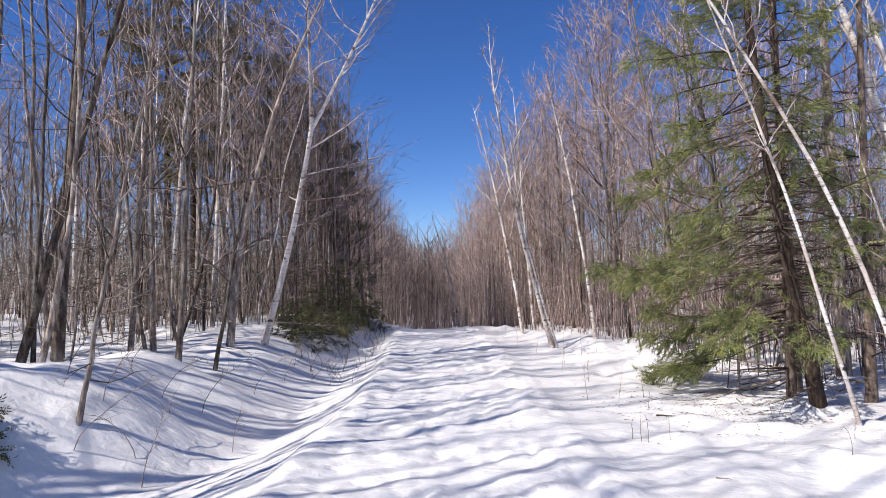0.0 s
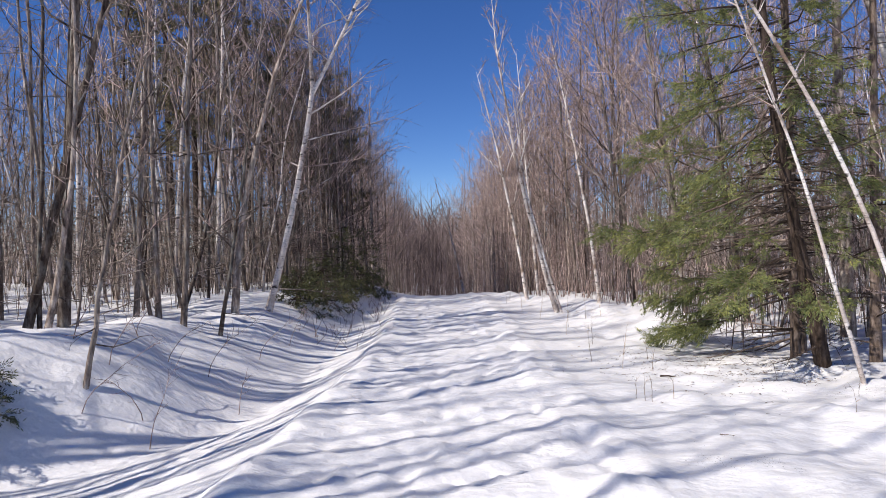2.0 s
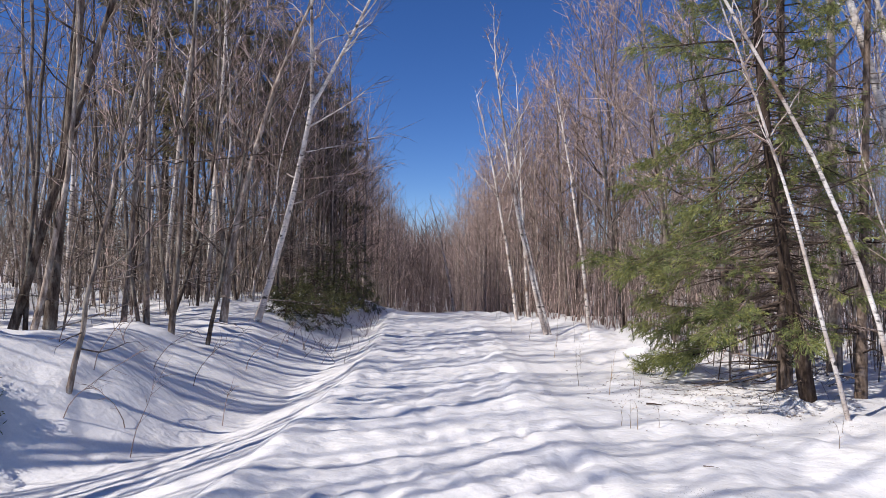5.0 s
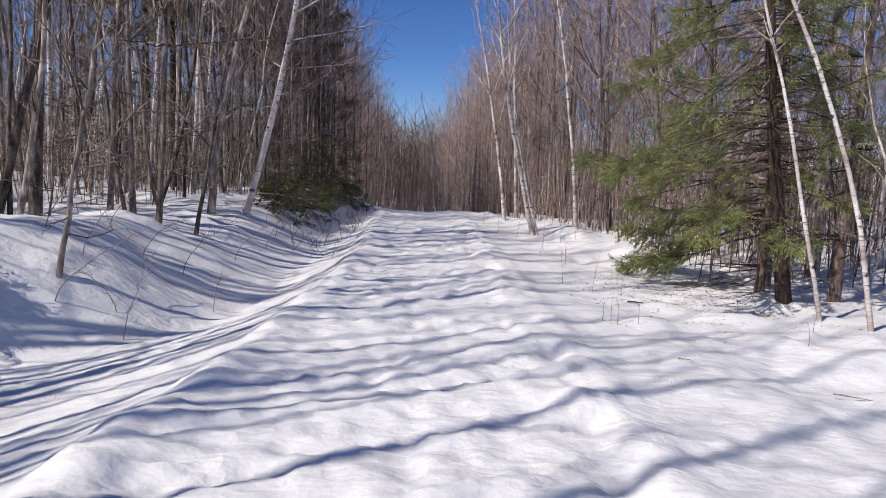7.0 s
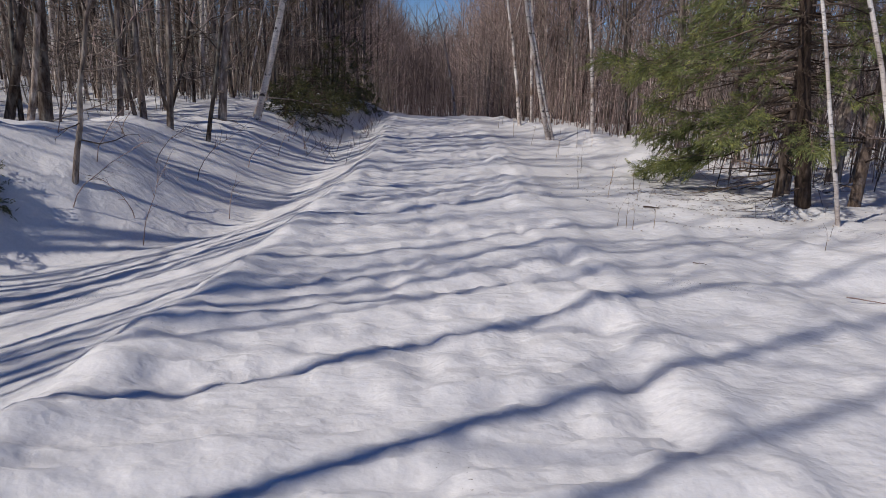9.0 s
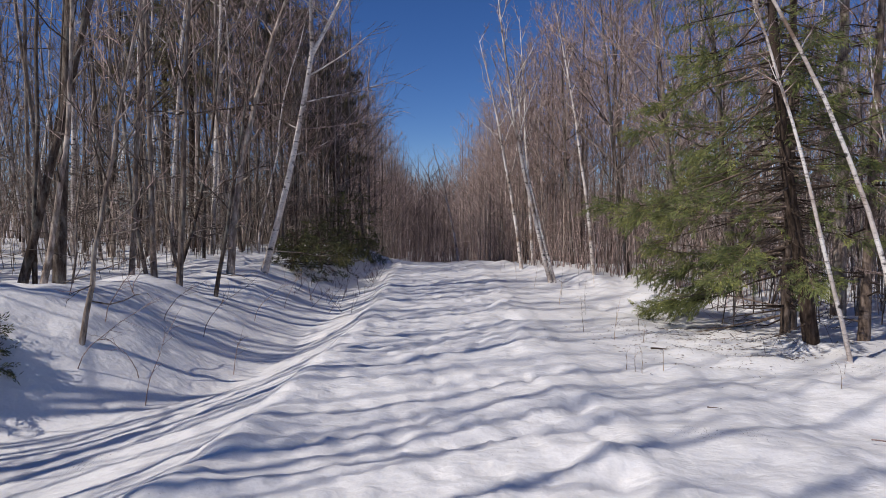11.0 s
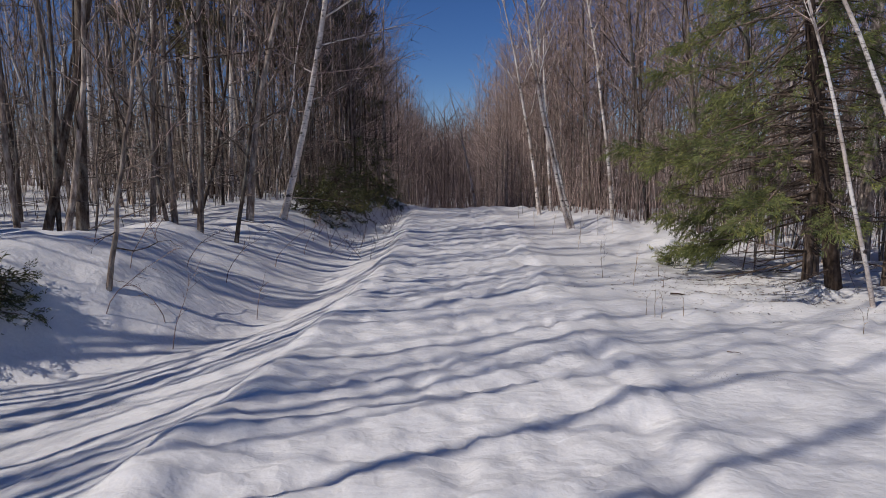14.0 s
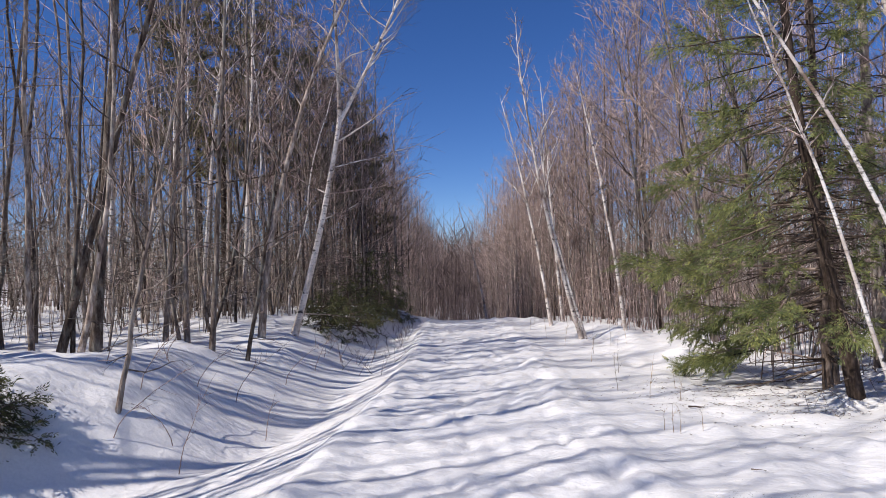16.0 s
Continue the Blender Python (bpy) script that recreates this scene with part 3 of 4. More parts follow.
def conifer(name, rng, x, y, h, r, shape, count, needle_mat, label, category, lean=(0, 0), needles=60, nl=0.07, width=0.016,
            droop=0.25, bias=None, dead=8, group="", bend=0.0, split=False, inner=0.2, low=()):
    """A conifer; shape gives (height share, branch length) stations from the lowest branch to the top."""
    root = tagged(new(name), label, category, group)
    root.matrix_basis = Matrix.Translation((x, y, ground_at(x, y) - 0.02))
    s = np.linspace(0, 1, 12)
    axis = np.stack([lean[0] * s * h + bend * (s * h) ** 2, lean[1] * s * h, s * h], 1)
    axis[0, 2] -= 0.25
    trunk, leaf, wood, snag = Shape(), Shape(), Shape(), Shape()
    trunk.tube(axis, r * (1 - s) ** 0.8 * (1 + 0.3 * np.exp(-s * 25)) + 0.005, 9)
    part("trunk", trunk, DARK_BARK, root)
    ts, ls = zip(*shape)
    turn = rng.uniform(0, 6.28)
    for w in range(count):
        t = ts[0] + (ts[-1] - ts[0]) * (w + rng.uniform(0, 1)) / count
        p = np.array([np.interp(t, s, axis[:, c]) for c in range(3)])
        turn += 2.4 + rng.uniform(-0.7, 0.7)
        d = np.array([math.cos(turn), math.sin(turn), rng.normal(0.0, 0.28)])
        L = np.interp(t, ts, ls) * rng.uniform(0.45, 1.15)
        if bias is not None:
            L *= 1 + bias[2] * (math.cos(turn) * bias[0] + math.sin(turn) * bias[1])
        if L < 0.12:
            continue
        if split:
            leaf, wood = Shape(), Shape()
        spray(leaf, wood, rng, p, d, L, needles, nl, width, droop * rng.uniform(0.3, 1.4), inner)
        if split:
            bough = part("branch", wood, DARK_BARK, root)
            tagged(part("needles", leaf, needle_mat, bough), kind="stuff")
    # long low boughs that hang to the snow: height on the trunk and the place of the tip
    for z0, tx, ty, tz in low:
        p = np.array([np.interp(z0 / h, s, axis[:, c]) for c in range(3)])
        way = np.array([tx - x, ty - y, ground_at(tx, ty) + tz - ground_at(x, y)]) - p
        leaf, wood = Shape(), Shape()
        spray(leaf, wood, rng, p, way, float(np.linalg.norm(way)), needles * 1.3, nl, width, 0.05, 0.55)
        bough = part("branch", wood, DARK_BARK, root, "long low branch hanging to the snow")
        tagged(part("needles", leaf, needle_mat, bough), kind="stuff")
    for i in range(dead):
        t = rng.uniform(0.04, ts[0] + 0.25)
        p = np.array([np.interp(t, s, axis[:, c]) for c in range(3)])
        a, L = rng.uniform(0, 6.28), rng.uniform(0.4, 1.0) * max(ls) * 0.7
        if bias is not None:
            L *= 1 + bias[2] * (math.cos(a) * bias[0] + math.sin(a) * bias[1])
        e = p + np.array([math.cos(a), math.sin(a), rng.uniform(-0.3, 0.1)]) * L
        if split:
            snag = Shape()
        snag.tube([p, (p + e) / 2 + rng.normal(0, 0.05, 3), e], [0.014, 0.009, 0], 4)
        for j in range(9):
            b = p + (e - p) * rng.uniform(0.25, 1)
            snag.tube([b, b + unit(e - p + rng.normal(0, 0.6, 3)) * L * 0.35], [0.004, 0], 3)
        if split:
            part("dead_branch", snag, DARK_BARK, root, "dry leafless branch")
    if not split:
        tagged(part("branchwork", wood, DARK_BARK, root), kind="stuff")
        tagged(part("foliage", leaf, needle_mat, root), kind="stuff")
        if dead:
            tagged(part("deadwood", snag, DARK_BARK, root, "dry leafless lower branches"), kind="stuff")
    return root


rc = np.random.default_rng(70)
conifer("spruce_tree", rc, 4.95, 9.0, 9.5, 0.056, ((0.1, 0.7), (0.13, 1.3), (0.155, 1.6), (0.33, 1.8), (0.4, 1.25), (0.6, 1.15), (0.85, 0.85), (0.99, 0.2)), 165, SPRUCE,
        "green spruce with long drooping branches over the snow", "spruce tree", needles=150, nl=0.075, width=0.0095, droop=0.3,
        bias=(-0.97, -0.15, 0.75), dead=70, split=True, inner=0.48,
        low=((1.25, 3.35, 10.5, 0.2), (1.0, 3.3, 9.9, 0.25), (0.9, 3.65, 9.5, 0.12), (1.1, 3.75, 10.2, 0.45), (1.3, 3.55, 10.9, 0.5), (1.5, 3.75, 9.8, 0.75)))
conifer("spruce_tree", rc, 4.72, 7.9, 9.5, 0.078, ((0.15, 0.9), (0.25, 1.2), (0.5, 1.25), (0.8, 1.0), (0.99, 0.2)), 70, SPRUCE,
        "tall dark-trunked spruce with thin green branches", "spruce tree", lean=(-0.2, 0.05), bend=0.017, needles=120, nl=0.07, width=0.009, droop=0.35, bias=(-0.75, -0.65, 0.45), dead=60, split=True, inner=0.4)
conifer("spruce_tree", rc, 5.25, 9.35, 8.5, 0.05, ((0.2, 0.8), (0.4, 1.0), (0.7, 0.8), (0.99, 0.2)), 30, SPRUCE,
        "thin dark spruce crowded between larger trees", "spruce tree", lean=(-0.03, 0.0), needles=110, nl=0.075, width=0.009, droop=0.3, dead=40, split=True, inner=0.45)
conifer("spruce_tree", rc, 5.6, 8.3, 9.0, 0.06, ((0.22, 0.8), (0.45, 0.9), (0.8, 0.7), (0.99, 0.2)), 26, SPRUCE,
        "thin dark spruce crowded between larger trees", "spruce tree", lean=(0.02, 0.0), needles=110, nl=0.075, width=0.009, droop=0.3, dead=40, split=True, inner=0.4)
# pines behind the left row
PINES = [(-7.4, 20.0, 12.4), (-6.3, 22.0, 11.8), (-5.4, 24.5, 11.0), (-4.7, 27.0, 10.4), (-4.6, 31.0, 10.4), (-8.8, 21.5, 13.0)]
pine_kinds = []
for k, (x, y, h) in enumerate(PINES):
    if k < 3:
        pine_kinds.append(conifer("pine_tree", rc, x, y, h, 0.11, ((0.36, 1.2), (0.5, 1.9), (0.7, 1.75), (0.88, 1.05), (0.99, 0.3)), 74, PINE, "dark green pine among bare trees, shaded side seen", "pine tree",
                                  needles=56, nl=0.16, width=0.03, droop=0.08, dead=22, group="pines of the left wood"))
    else:
        sc = h / PINES[k % 3][2]
        copy_thing(pine_kinds[k % 3], Matrix.Translation((x, y, ground_at(x, y) - 0.02)) @ Matrix.Rotation(k * 2.2, 4, "Z") @ Matrix.Diagonal((sc, sc, sc, 1)))

# low firs at the ditch
FIRS = [(-3.05, 13.9, 0.55, 0.75), (-2.6, 14.9, 0.7, 0.9), (-3.3, 15.6, 0.7, 0.9), (-2.45, 16.6, 0.6, 0.8), (-3.1, 17.4, 0.9, 0.95), (-2.4, 18.6, 0.8, 0.85), (-2.9, 19.6, 1.8, 0.75), (-2.1, 20.6, 0.7, 0.7), (-2.5, 22.5, 2.2, 0.7)]
for k, (x, y, h, w) in enumerate(FIRS):
    conifer("fir_bush", rc, x, y, h, 0.02 + 0.01 * h, ((0.03, w), (0.5, w * 0.85), (0.99, w * 0.4)), 40, FIR, "low dark fir bush at the ditch, in shade", "fir bush",
            needles=88, nl=0.075, width=0.014, droop=0.35, dead=5, group="firs at the ditch")
conifer("fir_bush", rc, -4.66, 6.05, 0.6, 0.03, ((0.04, 0.62), (0.4, 0.58), (0.99, 0.2)), 80, FIR, "dark fir half sunk in the snowy bank", "fir bush",
        needles=130, nl=0.05, width=0.011, droop=0.6, dead=10)

# ================= woods =================
rng = np.random.default_rng(5)
POLE_LABEL = "slim bare young maple standing in snow"
templates = []
for k in range(5):
    templates.append(bare_tree("maple_tree", rng, wavering(rng, 8.8 + 0.6 * k, 0.06, 0.02 * (k - 2)), 0.024 + 0.008 * k, BARK, TWIG, POLE_LABEL, "maple tree",
                               clear=0.3, limbs=15, twigs=12, dead=11, reach=0.27, group="bare trees of the wood"))
for k in range(3):
    templates.append(bare_tree("birch_tree", rng, wavering(rng, 8.6 + 0.6 * k, 0.055, 0.04 * (k - 1)), 0.03 + 0.009 * k, BIRCH, TWIG, "white birch pole with bare twigs among maples", "birch tree",
                               clear=0.36, limbs=14, twigs=14, dead=3, reach=0.24, group="bare trees of the wood"))
for k in range(3):
    templates.append(bare_tree("maple_sapling", rng, wavering(rng, 4.2 + 0.9 * k, 0.05, 0.04 * (k - 1)), 0.018 + 0.004 * k, BARK, TWIG, "thin bare sapling in the undergrowth of the wood", "sapling",
                               clear=0.14, limbs=13, twigs=11, reach=0.34, spread=42, thin=0.0038, group="saplings of the wood"))


sparse = []
for k in range(5):
    sparse.append(bare_tree("maple_tree", rng, wavering(rng, 7.8 + 0.5 * k, 0.06, 0.025 * (k - 2)), 0.022 + 0.0085 * k, BARK, BARK, POLE_LABEL, "maple tree",
                            clear=0.3, limbs=13, twigs=7, dead=18, reach=0.3, thin=0.0042, group="bare trees of the wood"))
for k in range(2):
    sparse.append(bare_tree("birch_tree", rng, wavering(rng, 8.2 + 0.6 * k, 0.055, 0.05 * (k - 0.5)), 0.03 + 0.012 * k, BIRCH, BARK, "white birch pole with bare twigs among maples", "birch tree",
                            clear=0.36, limbs=12, twigs=6, dead=3, reach=0.26, group="bare trees of the wood"))
sparse.append(bare_tree("maple_sapling", rng, wavering(rng, 4.6, 0.06, 0.05), 0.02, BARK, BARK, "thin bare sapling in the undergrowth of the wood", "sapling",
                        clear=0.14, limbs=12, twigs=6, reach=0.34, spread=48, group="saplings of the wood"))


fine = []
for k in range(4):
    fine.append(bare_tree("maple_tree", rng, wavering(rng, 8.8 + 0.7 * k, 0.06, 0.03 * (k - 1.5)), 0.02 + 0.004 * k, BARK, TWIG, "slim young maple with a dense crown of reddish twigs", "maple tree",
                          clear=0.22, limbs=20, twigs=17, dead=8, reach=0.25, group="bare trees of the wood"))


def simple(rng, h, r, limbs=10, twigs=5, thin=0.0065):
    """A plainer bare tree for the deep wood: trunk tubes and crown tubes."""
    trunk, limb_list, twig = grow(rng, wavering(rng, h, 0.05, 0, 7), r, clear=0.25, limbs=limbs, twigs=twigs, sides=5, limb_sides=3, thin=thin, dead=4, knots=3)
    return trunk.arrays(), joined(limb_list + [twig]).arrays()


deep = [simple(rng, 9.5 + 0.6 * k, 0.03 + 0.009 * k) for k in range(6)]
edge_kinds = [simple(rng, 9.6 + 0.8 * k, 0.026 + 0.005 * k, 15, 9, 0.005) for k in range(4)]


def canopy(x, y):
    """The height that the crowns reach: young growth by the trail, taller away from it and farther on."""
    d = x / max(y, 1.0)
    return 1.6 + max(y, 1.0) * float(np.interp(d, [-0.3, -0.16, -0.1, -0.082, -0.065, -0.047, -0.034, -0.01, 0.014, 0.03, 0.049, 0.075, 0.101, 0.127, 0.162, 0.206, 0.26],
                                               [0.6, 0.42, 0.27, 0.2, 0.155, 0.11, 0.075, 0.05, 0.068, 0.12, 0.15, 0.18, 0.205, 0.225, 0.27, 0.33, 0.5]))


def left_edge(y):
    return np.interp(y, [-40, 4, 7, 9, 11, 13, 16, 20, 26, 70], [-8.5, -8.0, -6.6, -5.8, -5.1, -4.6, -3.9, -3.2, -2.7, -2.5])


def right_edge(y):
    return np.interp(y, [-40, 7.0, 9.5, 12.5, 15, 18, 21, 26, 70], [9, 5.6, 5.2, 4.9, 4.0, 3.0, 2.5, 2.3, 2.2])


def scatter(rng, tries, x0, x1, y0, y1, gap, taken, keep):
    out = []
    for _ in range(tries):
        x, y = rng.uniform(x0, x1), rng.uniform(y0, y1)
        if not keep(x, y):
            continue
        if all((x - a) ** 2 + (y - b) ** 2 > gap * gap for a, b in taken[-900:]):
            taken.append((x, y))
            out.append((x, y))
    return out


def in_wood(x, y):
    if -9 < y < 60 or y <= -9:
        if left_edge(y) < x < right_edge(y):
            return y > 60 and abs(x) < 30
    return True


taken = []
near_spots = scatter(rng, 3200, -17, -3, 6.5, 30, 0.55, taken, in_wood)[:195] + scatter(rng, 2200, 2.5, 15, 5.5, 30, 0.6, taken, in_wood)[:138]
for k, (x, y) in enumerate(near_spots):
    kind = rng.choice(11, p=[.12, .11, .09, .08, .06, .09, .08, .05, .11, .11, .1])
    if 0 < x < 5.5 and 5 <= kind <= 7 and y < 26:
        kind -= 4
    sc = rng.uniform(0.82, 1.12)
    if x > 0 and kind < 8:
        sc *= 1.08
    if kind < 8:
        sc = min(sc, (canopy(x, y) - ground_at(x, y)) / 9.6 * rng.uniform(0.75, 1.05))
    m = Matrix.Translation((x, y, ground_at(x, y) - 0.03)) @ Matrix.Rotation(rng.normal(0, 0.06), 4, "X") @ Matrix.Rotation(rng.normal(0.02, 0.07), 4, "Y") @ Matrix.Rotation(rng.uniform(0, 6.28), 4, "Z") @ Matrix.Diagonal((sc, sc, sc, 1))
    copy_thing((fine[kind] if kind < 1 and y > 15 else sparse[(0, 1, 2, 3, 4, 5, 6, 5, 7, 7, 0)[kind]]) if x < 0 else (fine[kind % 4] if kind < 5 else templates[kind]), m)

# trees beside and behind the camera, whose shadows cross the trail
for k, (x, y, r) in enumerate(((-6.6, -0.22, 0.065), (-7.4, -1.75, 0.085), (-8.2, -2.87, 0.09), (-6.9, 0.6, 0.045))):
    bare_tree("maple_tree", np.random.default_rng(90 + k), wavering(np.random.default_rng(95 + k), 14.0, 0.018, 0.0), r, BARK, BARK, "tall bare maple beside the trail", "maple tree",
              at=(x, y, ground_at(x, y) - 0.03), clear=0.5, limbs=10, twigs=4, reach=0.2)
SHADE = [(-8.8, 1.6), (-9.6, -0.9), (-7.4, 2.7), (-7.0, 4.2), (-9.0, 4.6), (-10.6, 2.4), (-8.0, 5.6), (-11.5, -2.5), (-10.8, 6.0), (-12.5, 4.0)]
for k, (x, y) in enumerate(SHADE):
    m = Matrix.Translation((x, y, ground_at(x, y) - 0.03)) @ Matrix.Rotation(k * 1.3, 4, "Z")
    copy_thing(sparse[(4, 4, 2, 3, 1, 6)[k % 6]], m)
poles = [bare_tree("maple_tree", np.random.default_rng(120 + k), wavering(np.random.default_rng(125 + k), 12.5 + 0.6 * k, 0.05, 0.02 * (k - 1)), 0.03 + 0.009 * k, BARK, BARK, "tall straight bare maple beside the trail", "maple tree",
                   clear=0.6, limbs=7, twigs=2, dead=3, reach=0.13, group="tall maples beside the trail") for k in range(3)]
spare = np.random.default_rng(31)
for k in range(38):
    y = 0.35 + 0.235 * k + spare.uniform(-0.15, 0.15)
    x = -1.2 - 0.78 * max(y, 6.2) - 3.4 * spare.uniform(0, 1)
    m = Matrix.Translation((x, y, ground_at(x, y) - 0.03)) @ Matrix.Rotation(spare.normal(0, 0.03), 4, "X") @ Matrix.Rotation(k * 2.4, 4, "Z")
    if k < 3:
        poles[k].matrix_basis = m
    else:
        copy_thing(poles[k % 3], m)
for k in range(24):
    y = 9.2 + 0.36 * k
    x = left_edge(y) - 0.4 - 4.0 * spare.uniform(0, 1)
    m = Matrix.Translation((x, y, ground_at(x, y) - 0.03)) @ Matrix.Rotation(spare.normal(0, 0.04), 4, "X") @ Matrix.Rotation(spare.normal(0, 0.05), 4, "Y") @ Matrix.Rotation(k * 2.4, 4, "Z")
    copy_thing(poles[k % 2], m)
for k in range(20):
    x, y = -10.0 - 1.3 * (k % 5) - 0.5 * math.sin(k), -9.0 + 2.6 * (k // 5) + 0.9 * math.sin(k * 2.3)
    m = Matrix.Translation((x, y, ground_at(x, y) - 0.03)) @ Matrix.Rotation(k * 2.1, 4, "Z")
    copy_thing(templates[(2, 3, 1, 4, 6)[k % 5]], m)
for k, ob in enumerate(templates + sparse + fine):
    x, y = -14 - 0.9 * k, 9.0 + (k % 4)
    ob.matrix_basis = Matrix.Translation((x, y, ground_at(x, y) - 0.03))


def deep_wood(name, rng, spots, label, twig_mat=TWIG):
    """The many trees of the deep wood: one mesh of stems and one of twigs."""
    root = tagged(new(name), label, "woods", kind="stuff")
    stems, twigs = [[], [], [], 0], [[], [], [], 0]
    for x, y in spots:
        a, sc, wide = rng.uniform(0, 6.28), rng.uniform(0.8, 1.12), rng.uniform(0.8, 1.3)
        if y > 0:
            sc = min(sc, (canopy(x, y) - float(ground_z([x], [y], False)[0])) / 10.8 * rng.uniform(0.72, 1.06))
        c, s = math.cos(a), math.sin(a)
        rot = np.array([[c, -s, 0], [s, c, 0], [0, 0, 1]])
        for acc, (v, q, t) in zip((stems, twigs), deep[rng.integers(len(deep))]):
            acc[0].append((v * [sc * wide, sc * wide, sc]) @ rot.T + [x, y, float(ground_z([x], [y], False)[0]) - 0.03])
            acc[1].append(q + acc[3])
            acc[2].append(t + acc[3])
            acc[3] += len(v)
    for part_name, acc, mat in (("stemwork", stems, BARK_FAR), ("twigwork", twigs, twig_mat)):
        me = mesh_of(part_name, np.concatenate(acc[0]), np.concatenate(acc[1]), np.concatenate(acc[2]), mat)
        tagged(part(part_name, me, mat, root), kind="stuff")


# left and far twigs take the darkened bark, in place of real shade
deep_wood("left_woods", rng, scatter(rng, 3600, -60, -3, 8, 80, 1.0, taken, lambda x, y: in_wood(x, y) and (x < -15 or y > 27))[:290], "dense bare grey-brown hardwood forest in snow", SHADED_TWIG)
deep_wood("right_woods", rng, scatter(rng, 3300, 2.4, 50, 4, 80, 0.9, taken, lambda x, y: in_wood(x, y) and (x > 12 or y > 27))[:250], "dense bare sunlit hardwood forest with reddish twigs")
deep = edge_kinds
deep_wood("edge_woods", rng, scatter(rng, 1500, 2.3, 6.5, 19, 62, 0.55, taken, in_wood)[:155], "bare sunlit trees with reddish crowns along the trail")
deep_wood("verge_woods", rng, scatter(rng, 1500, -7.0, -2.5, 17, 62, 0.5, taken, in_wood)[:150], "dense bare brown trees along the shaded side of the trail")
deep_wood("far_woods", rng, scatter(rng, 1800, -12, 14, 60, 100, 0.9, taken, lambda x, y: True)[:150], "bare forest closing the view beyond the crest", SHADED_TWIG)
deep_wood("rear_woods", rng, scatter(rng, 600, -30, 34, -40, -4, 2.6, taken, lambda x, y: (x < -13 or x > 9) or y < -16)[:36], "bare forest beside the trail behind")


def thicket(name, rng, count, label, place, low, high, mat, stem, lean=0.25, forks=2):
    """Brush of many thin bare shoots, or a far haze of trees: one mesh."""
    sh = Shape()
    for _ in range(count):
        x, y = place()
        z = float(ground_z([x], [y], False)[0]) - 0.05
        h = rng.uniform(low, high)
        b, tip = np.array([x, y, z]), np.array([x + rng.normal(0, lean * h * 0.5), y + rng.normal(0, lean * h * 0.5), z + h])
        sh.tube([b, tip], [stem, 0], 3)
        for j in range(forks):
            m = b + (tip - b) * rng.uniform(0.2, 0.85)
            sh.tube([m, m + np.array([rng.normal(0, 0.16 * h), rng.normal(0, 0.16 * h), rng.uniform(0.12, 0.35) * h])], [stem * 0.6, 0], 3)
    return tagged(new(name, sh.mesh(name, mat)), label, "woods", kind="stuff")


def left_place():
    y = rng.uniform(12, 48)
    return left_edge(y) - 0.4 - rng.exponential(6.0), y


def right_place():
    y = rng.uniform(11, 48)
    return right_edge(y) + 0.2 + rng.exponential(4.0), y


def ring_place():
    a, d = (rng.normal(0, 0.12) if rng.uniform() < 0.45 else rng.uniform(-0.85, 0.9)), rng.uniform(60, 190)
    return d * math.sin(a), d * math.cos(a)


thicket("left_brush", rng, 3200, "thin bare brush among the trees in snow", left_place, 0.8, 3.6, BARK_FAR, 0.008)
thicket("right_brush", rng, 3000, "thin reddish bare brush along the sunlit wood edge", right_place, 0.6, 3.0, TWIG, 0.008)
thicket("spruce_thicket", rng, 420, "thin grey saplings crowded behind the spruces", lambda: (rng.uniform(4.2, 14), rng.uniform(9.6, 17)), 1.6, 5.5, BARK_FAR, 0.012, lean=0.16, forks=5)
thicket("ditch_brush", rng, 130, "thin bare brown brush in the ditch", lambda: (rng.uniform(-2.7, -1.4), rng.uniform(11.4, 19)), 0.15, 0.6, SHADED_TWIG, 0.007, lean=0.9, forks=3)
thicket("crest_brush", rng, 1300, "dark bare brush beyond the crest of the trail", lambda: (rng.uniform(-7, 9), rng.uniform(46, 66)), 1.5, 5.0, SHADED_TWIG, 0.012)
thicket("distant_woods", rng, 5600, "distant bare grey-brown forest", ring_place, 7, 11.5, SHADED_TWIG, 0.05, lean=0.08, forks=5)

# ================= small things on the snow =================


def shoot(name, x, y, h, lean, depth, seed, label, category, mat=TWIG, r=0.006, side=5, droop=0.0, group=""):
    """One thin shoot or stalk in the snow with a few side twigs."""
    g = np.random.default_rng(seed)
    z0 = ground_at(x, y)
    q = np.linspace(0, 1, 8)
    wob = np.cumsum(g.normal(0, 0.012 * h, (8, 3)), axis=0)
    pts = np.stack([lean * h * q ** 1.4, depth * h * q ** 1.4, h * (q - droop * q ** 3)], 1) + wob - wob[0]
    pts[0, 2] -= 0.06
    sh = Shape()
    sh.tube(pts, r * (1 - 0.8 * q), 4)
    root = new(name, sh.mesh(name, mat))
    root.matrix_basis = Matrix.Translation((x, y, z0))
    for _ in range(side):
        e = g.uniform(0.3, 0.95)
        b = np.array([np.interp(e, q, pts[:, c]) for c in range(3)])
        d = unit(np.array([lean, depth, 0.6]) + g.normal(0, 0.5, 3)) * h * g.uniform(0.12, 0.4)
        t = Shape()
        t.tube([b, b + d * 0.5 + g.normal(0, 0.02 * h, 3), b + d], [r * 0.55, r * 0.4, 0], 3)
        part("side_twig", t, mat, root)
    return tagged(root, label, category, group)


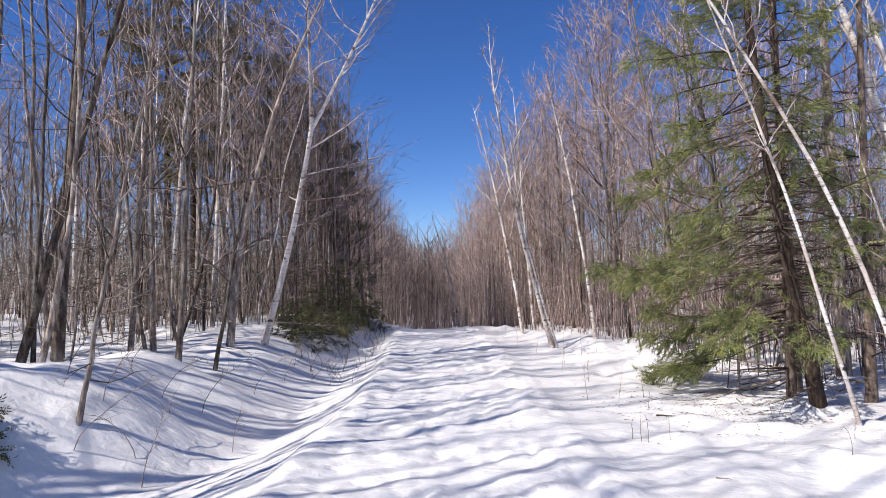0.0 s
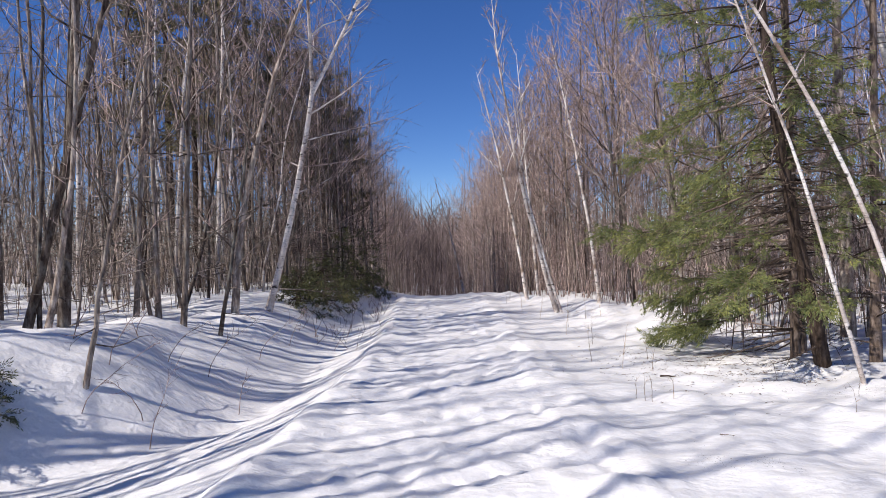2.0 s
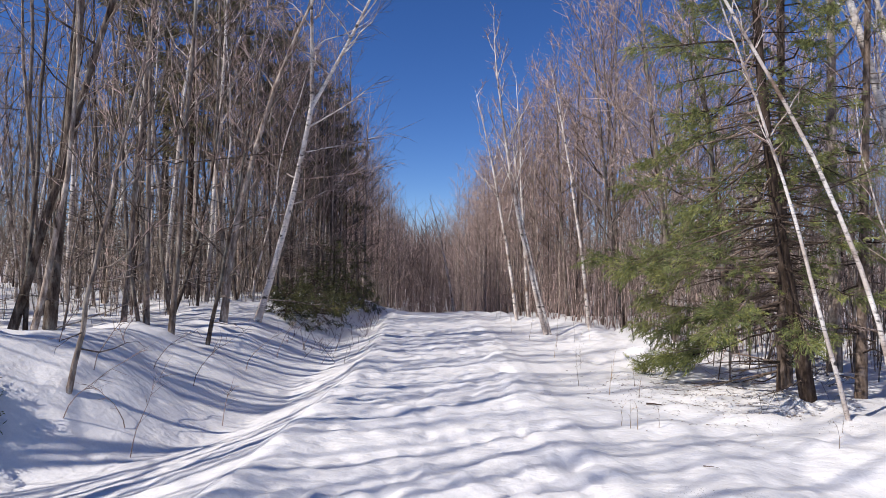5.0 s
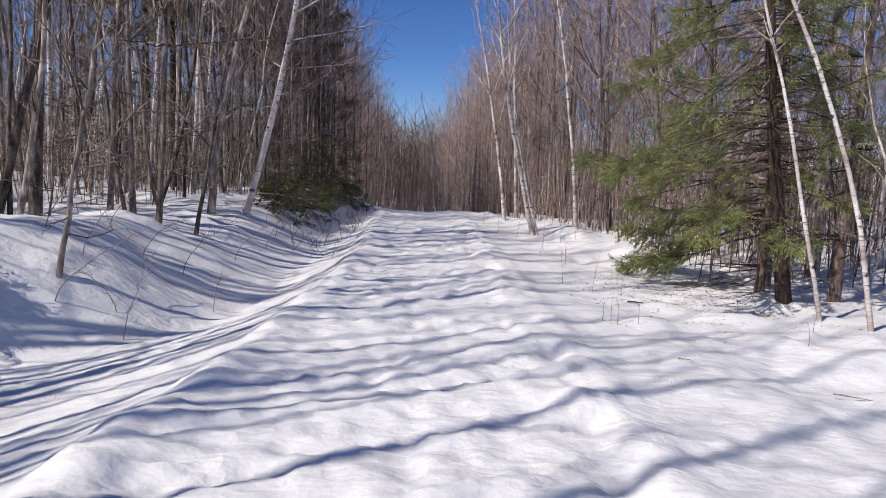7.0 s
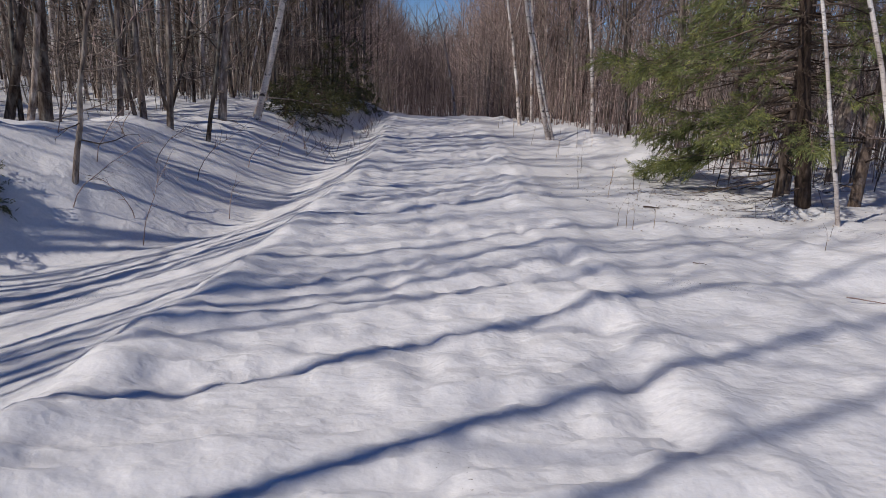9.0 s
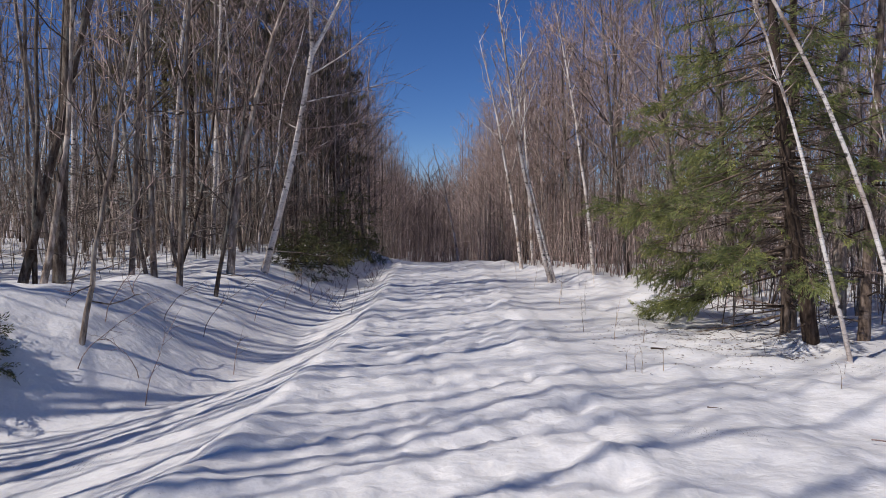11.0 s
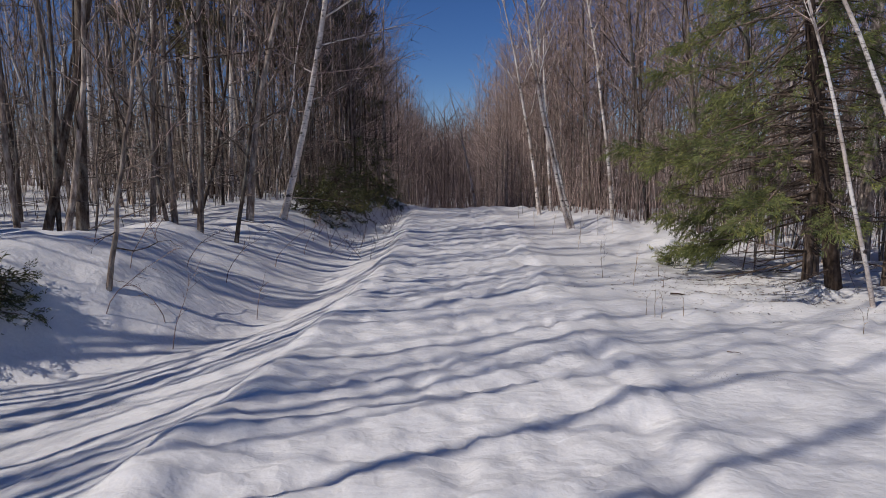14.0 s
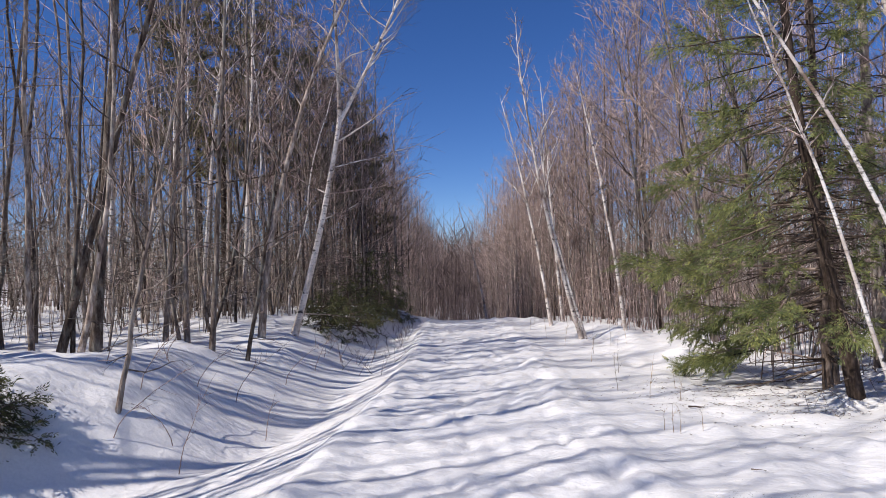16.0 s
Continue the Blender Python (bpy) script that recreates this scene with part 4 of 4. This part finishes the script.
BANK = "bare shoots on the ditch bank"
BANK_SHOOTS = [(-2.98, 6.58, 0.77, 0.35, 0.1), (-3.01, 8.36, 0.68, 0.75, 0.1), (-3.7, 7.24, 0.77, 0.7, 0.3), (-3.98, 8.49, 0.55, 0.8, -0.2), (-2.43, 7.73, 0.52, 0.2, 0.0), (-3.14, 6.84, 0.48, -0.9, 0.1), (-3.67, 6.59, 0.66, 1.2, 0.0), (-2.77, 9.87, 0.69, 0.9, 0.2), (-2.58, 11.04, 0.53, 0.5, 0.0), (-3.43, 8.14, 0.56, 1.0, -0.1), (-4.17, 7.38, 0.64, 0.6, 0.2), (-2.35, 12.09, 0.63, 0.5, 0.1)]
for k, (x, y, h, lean, depth) in enumerate(BANK_SHOOTS):
    shoot("bare_shoot", x, y, h * 1.25, lean, depth, 200 + k, "thin bare brown shoot bent over the snowy bank", "shoot", side=9, droop=0.25 if k % 2 else 0.05, group=BANK)
EDGE = "dry stalks at the trail side"
STALKS = [(2.01, 6.39, 0.3), (1.94, 6.45, 0.22), (2.07, 6.36, 0.26), (2.29, 6.38, 0.26), (2.28, 8.12, 0.45), (2.02, 8.68, 0.5), (2.47, 12.4, 0.7), (2.55, 9.0, 0.4), (2.75, 8.6, 0.35),
          (2.4, 10.2, 0.55), (2.2, 11.3, 0.5), (3.73, 5.81, 0.22), (2.9, 12.9, 0.8), (2.1, 13.6, 0.6), (1.9, 15.0, 0.6), (3.3, 13.3, 0.7), (2.65, 8.1, 0.3), (1.75, 17.0, 0.7), (2.0, 18.4, 0.8), (4.2, 6.5, 0.2)]
for k, (x, y, h) in enumerate(STALKS):
    shoot("dry_stalk", x, y, h, 0.12 * math.sin(k * 2.1), 0.1 * math.cos(k * 1.7), 300 + k, "thin dry weed stalk standing in the snow", "weed", mat=DRY, r=0.004, side=3, group=EDGE)


def fallen(x0, y0, z0, x1, y1, z1, r, seed, label, mat=BARK, side=5):
    """A dead branch that lies or hangs between two places."""
    g = np.random.default_rng(seed)
    q = np.linspace(0, 1, 9)[:, None]
    a, b = np.array([x0, y0, z0]), np.array([x1, y1, z1])
    L = np.linalg.norm(b - a)
    pts = a + (b - a) * q + np.cumsum(g.normal(0, 0.012 * L, (9, 3)), axis=0) * np.sin(q * 3.1)
    sh = Shape()
    sh.tube(pts, r * (1 - 0.8 * q[:, 0]), 5)
    root = tagged(new("fallen_branch", sh.mesh("fallen_branch", mat)), label, "branch")
    for _ in range(side):
        e = g.integers(2, 8)
        t = Shape()
        d = unit(b - a + g.normal(0, 0.7, 3) * L) * L * g.uniform(0.1, 0.25)
        t.tube([pts[e], pts[e] + d], [r * 0.4, 0], 3)
        part("side_twig", t, mat, root)


fallen(-3.45, 13.4, 0.85, -1.9, 13.6, 0.72, 0.016, 401, "pale dead branch hanging over the fir bushes")
fallen(-5.6, 9.6, 0.55, -3.6, 9.3, 1.35, 0.014, 402, "thin dead branch leaning across the bank")
zb = ground_at(2.7, 7.65)
fallen(2.6, 7.68, zb + 0.02, 2.95, 7.6, zb + 0.02, 0.013, 403, "short dark rotten branch lying on the snow", DARK_BARK, 2)
zb = ground_at(3.4, 4.5)
fallen(3.2, 4.62, zb + 0.02, 3.6, 4.4, zb + 0.03, 0.006, 404, "thin bare stick lying on the snow", TWIG, 2)
zb = ground_at(2.24, 5.11)
fallen(2.2, 5.13, zb + 0.02, 2.3, 5.08, zb + 0.02, 0.006, 405, "scrap of bark and twig on the snow", DARK_BARK, 2)


def litter():
    """Needles, bark scraps and twig bits under the spruces."""
    g = np.random.default_rng(500)
    sh = Shape()
    for _ in range(1300):
        x, y = g.normal(3.7, 0.75), g.normal(8.2, 0.75)
        z = ground_at(x, y) + 0.006
        a, L = g.uniform(0, 6.28), g.uniform(0.015, 0.07)
        d = np.array([math.cos(a), math.sin(a), g.uniform(-0.05, 0.15)]) * L
        p = np.array([x, y, z])
        sh.tube([p, p + d], [g.uniform(0.002, 0.005), 0], 3)
    tagged(new("forest_litter", sh.mesh("forest_litter", DARK_BARK)), "dark needles, bark scraps and twigs on snow", "litter", kind="stuff")


litter()


def brushwood():
    """Dead spruce twigs lying and leaning over the snow under the trees."""
    g = np.random.default_rng(610)
    sh = Shape()
    for _ in range(26):
        x, y = g.normal(4.0, 0.6), g.normal(8.3, 0.5)
        p = np.array([x, y, ground_at(x, y) + g.uniform(0.0, 0.14)])
        a, L = g.normal(2.6, 0.9), g.uniform(0.15, 0.6)
        d = np.array([math.cos(a), math.sin(a), g.uniform(-0.12, 0.18)]) * L
        q = p + d
        q[2] = max(q[2], ground_at(q[0], q[1]) + 0.01)
        r = g.uniform(0.002, 0.005)
        sh.tube([p, (p + q) / 2 + g.normal(0, 0.03, 3), q], [r, r * 0.7, 0], 4)
        for _ in range(4):
            b = p + (q - p) * g.uniform(0.2, 0.9)
            sh.tube([b, b + unit(d + g.normal(0, 0.5, 3) * L) * L * 0.3], [r * 0.5, 0], 3)
    tagged(new("brushwood", sh.mesh("brushwood", DARK_BARK)), "dead dark twigs scattered over snow under spruces", "brushwood", kind="stuff")


brushwood()
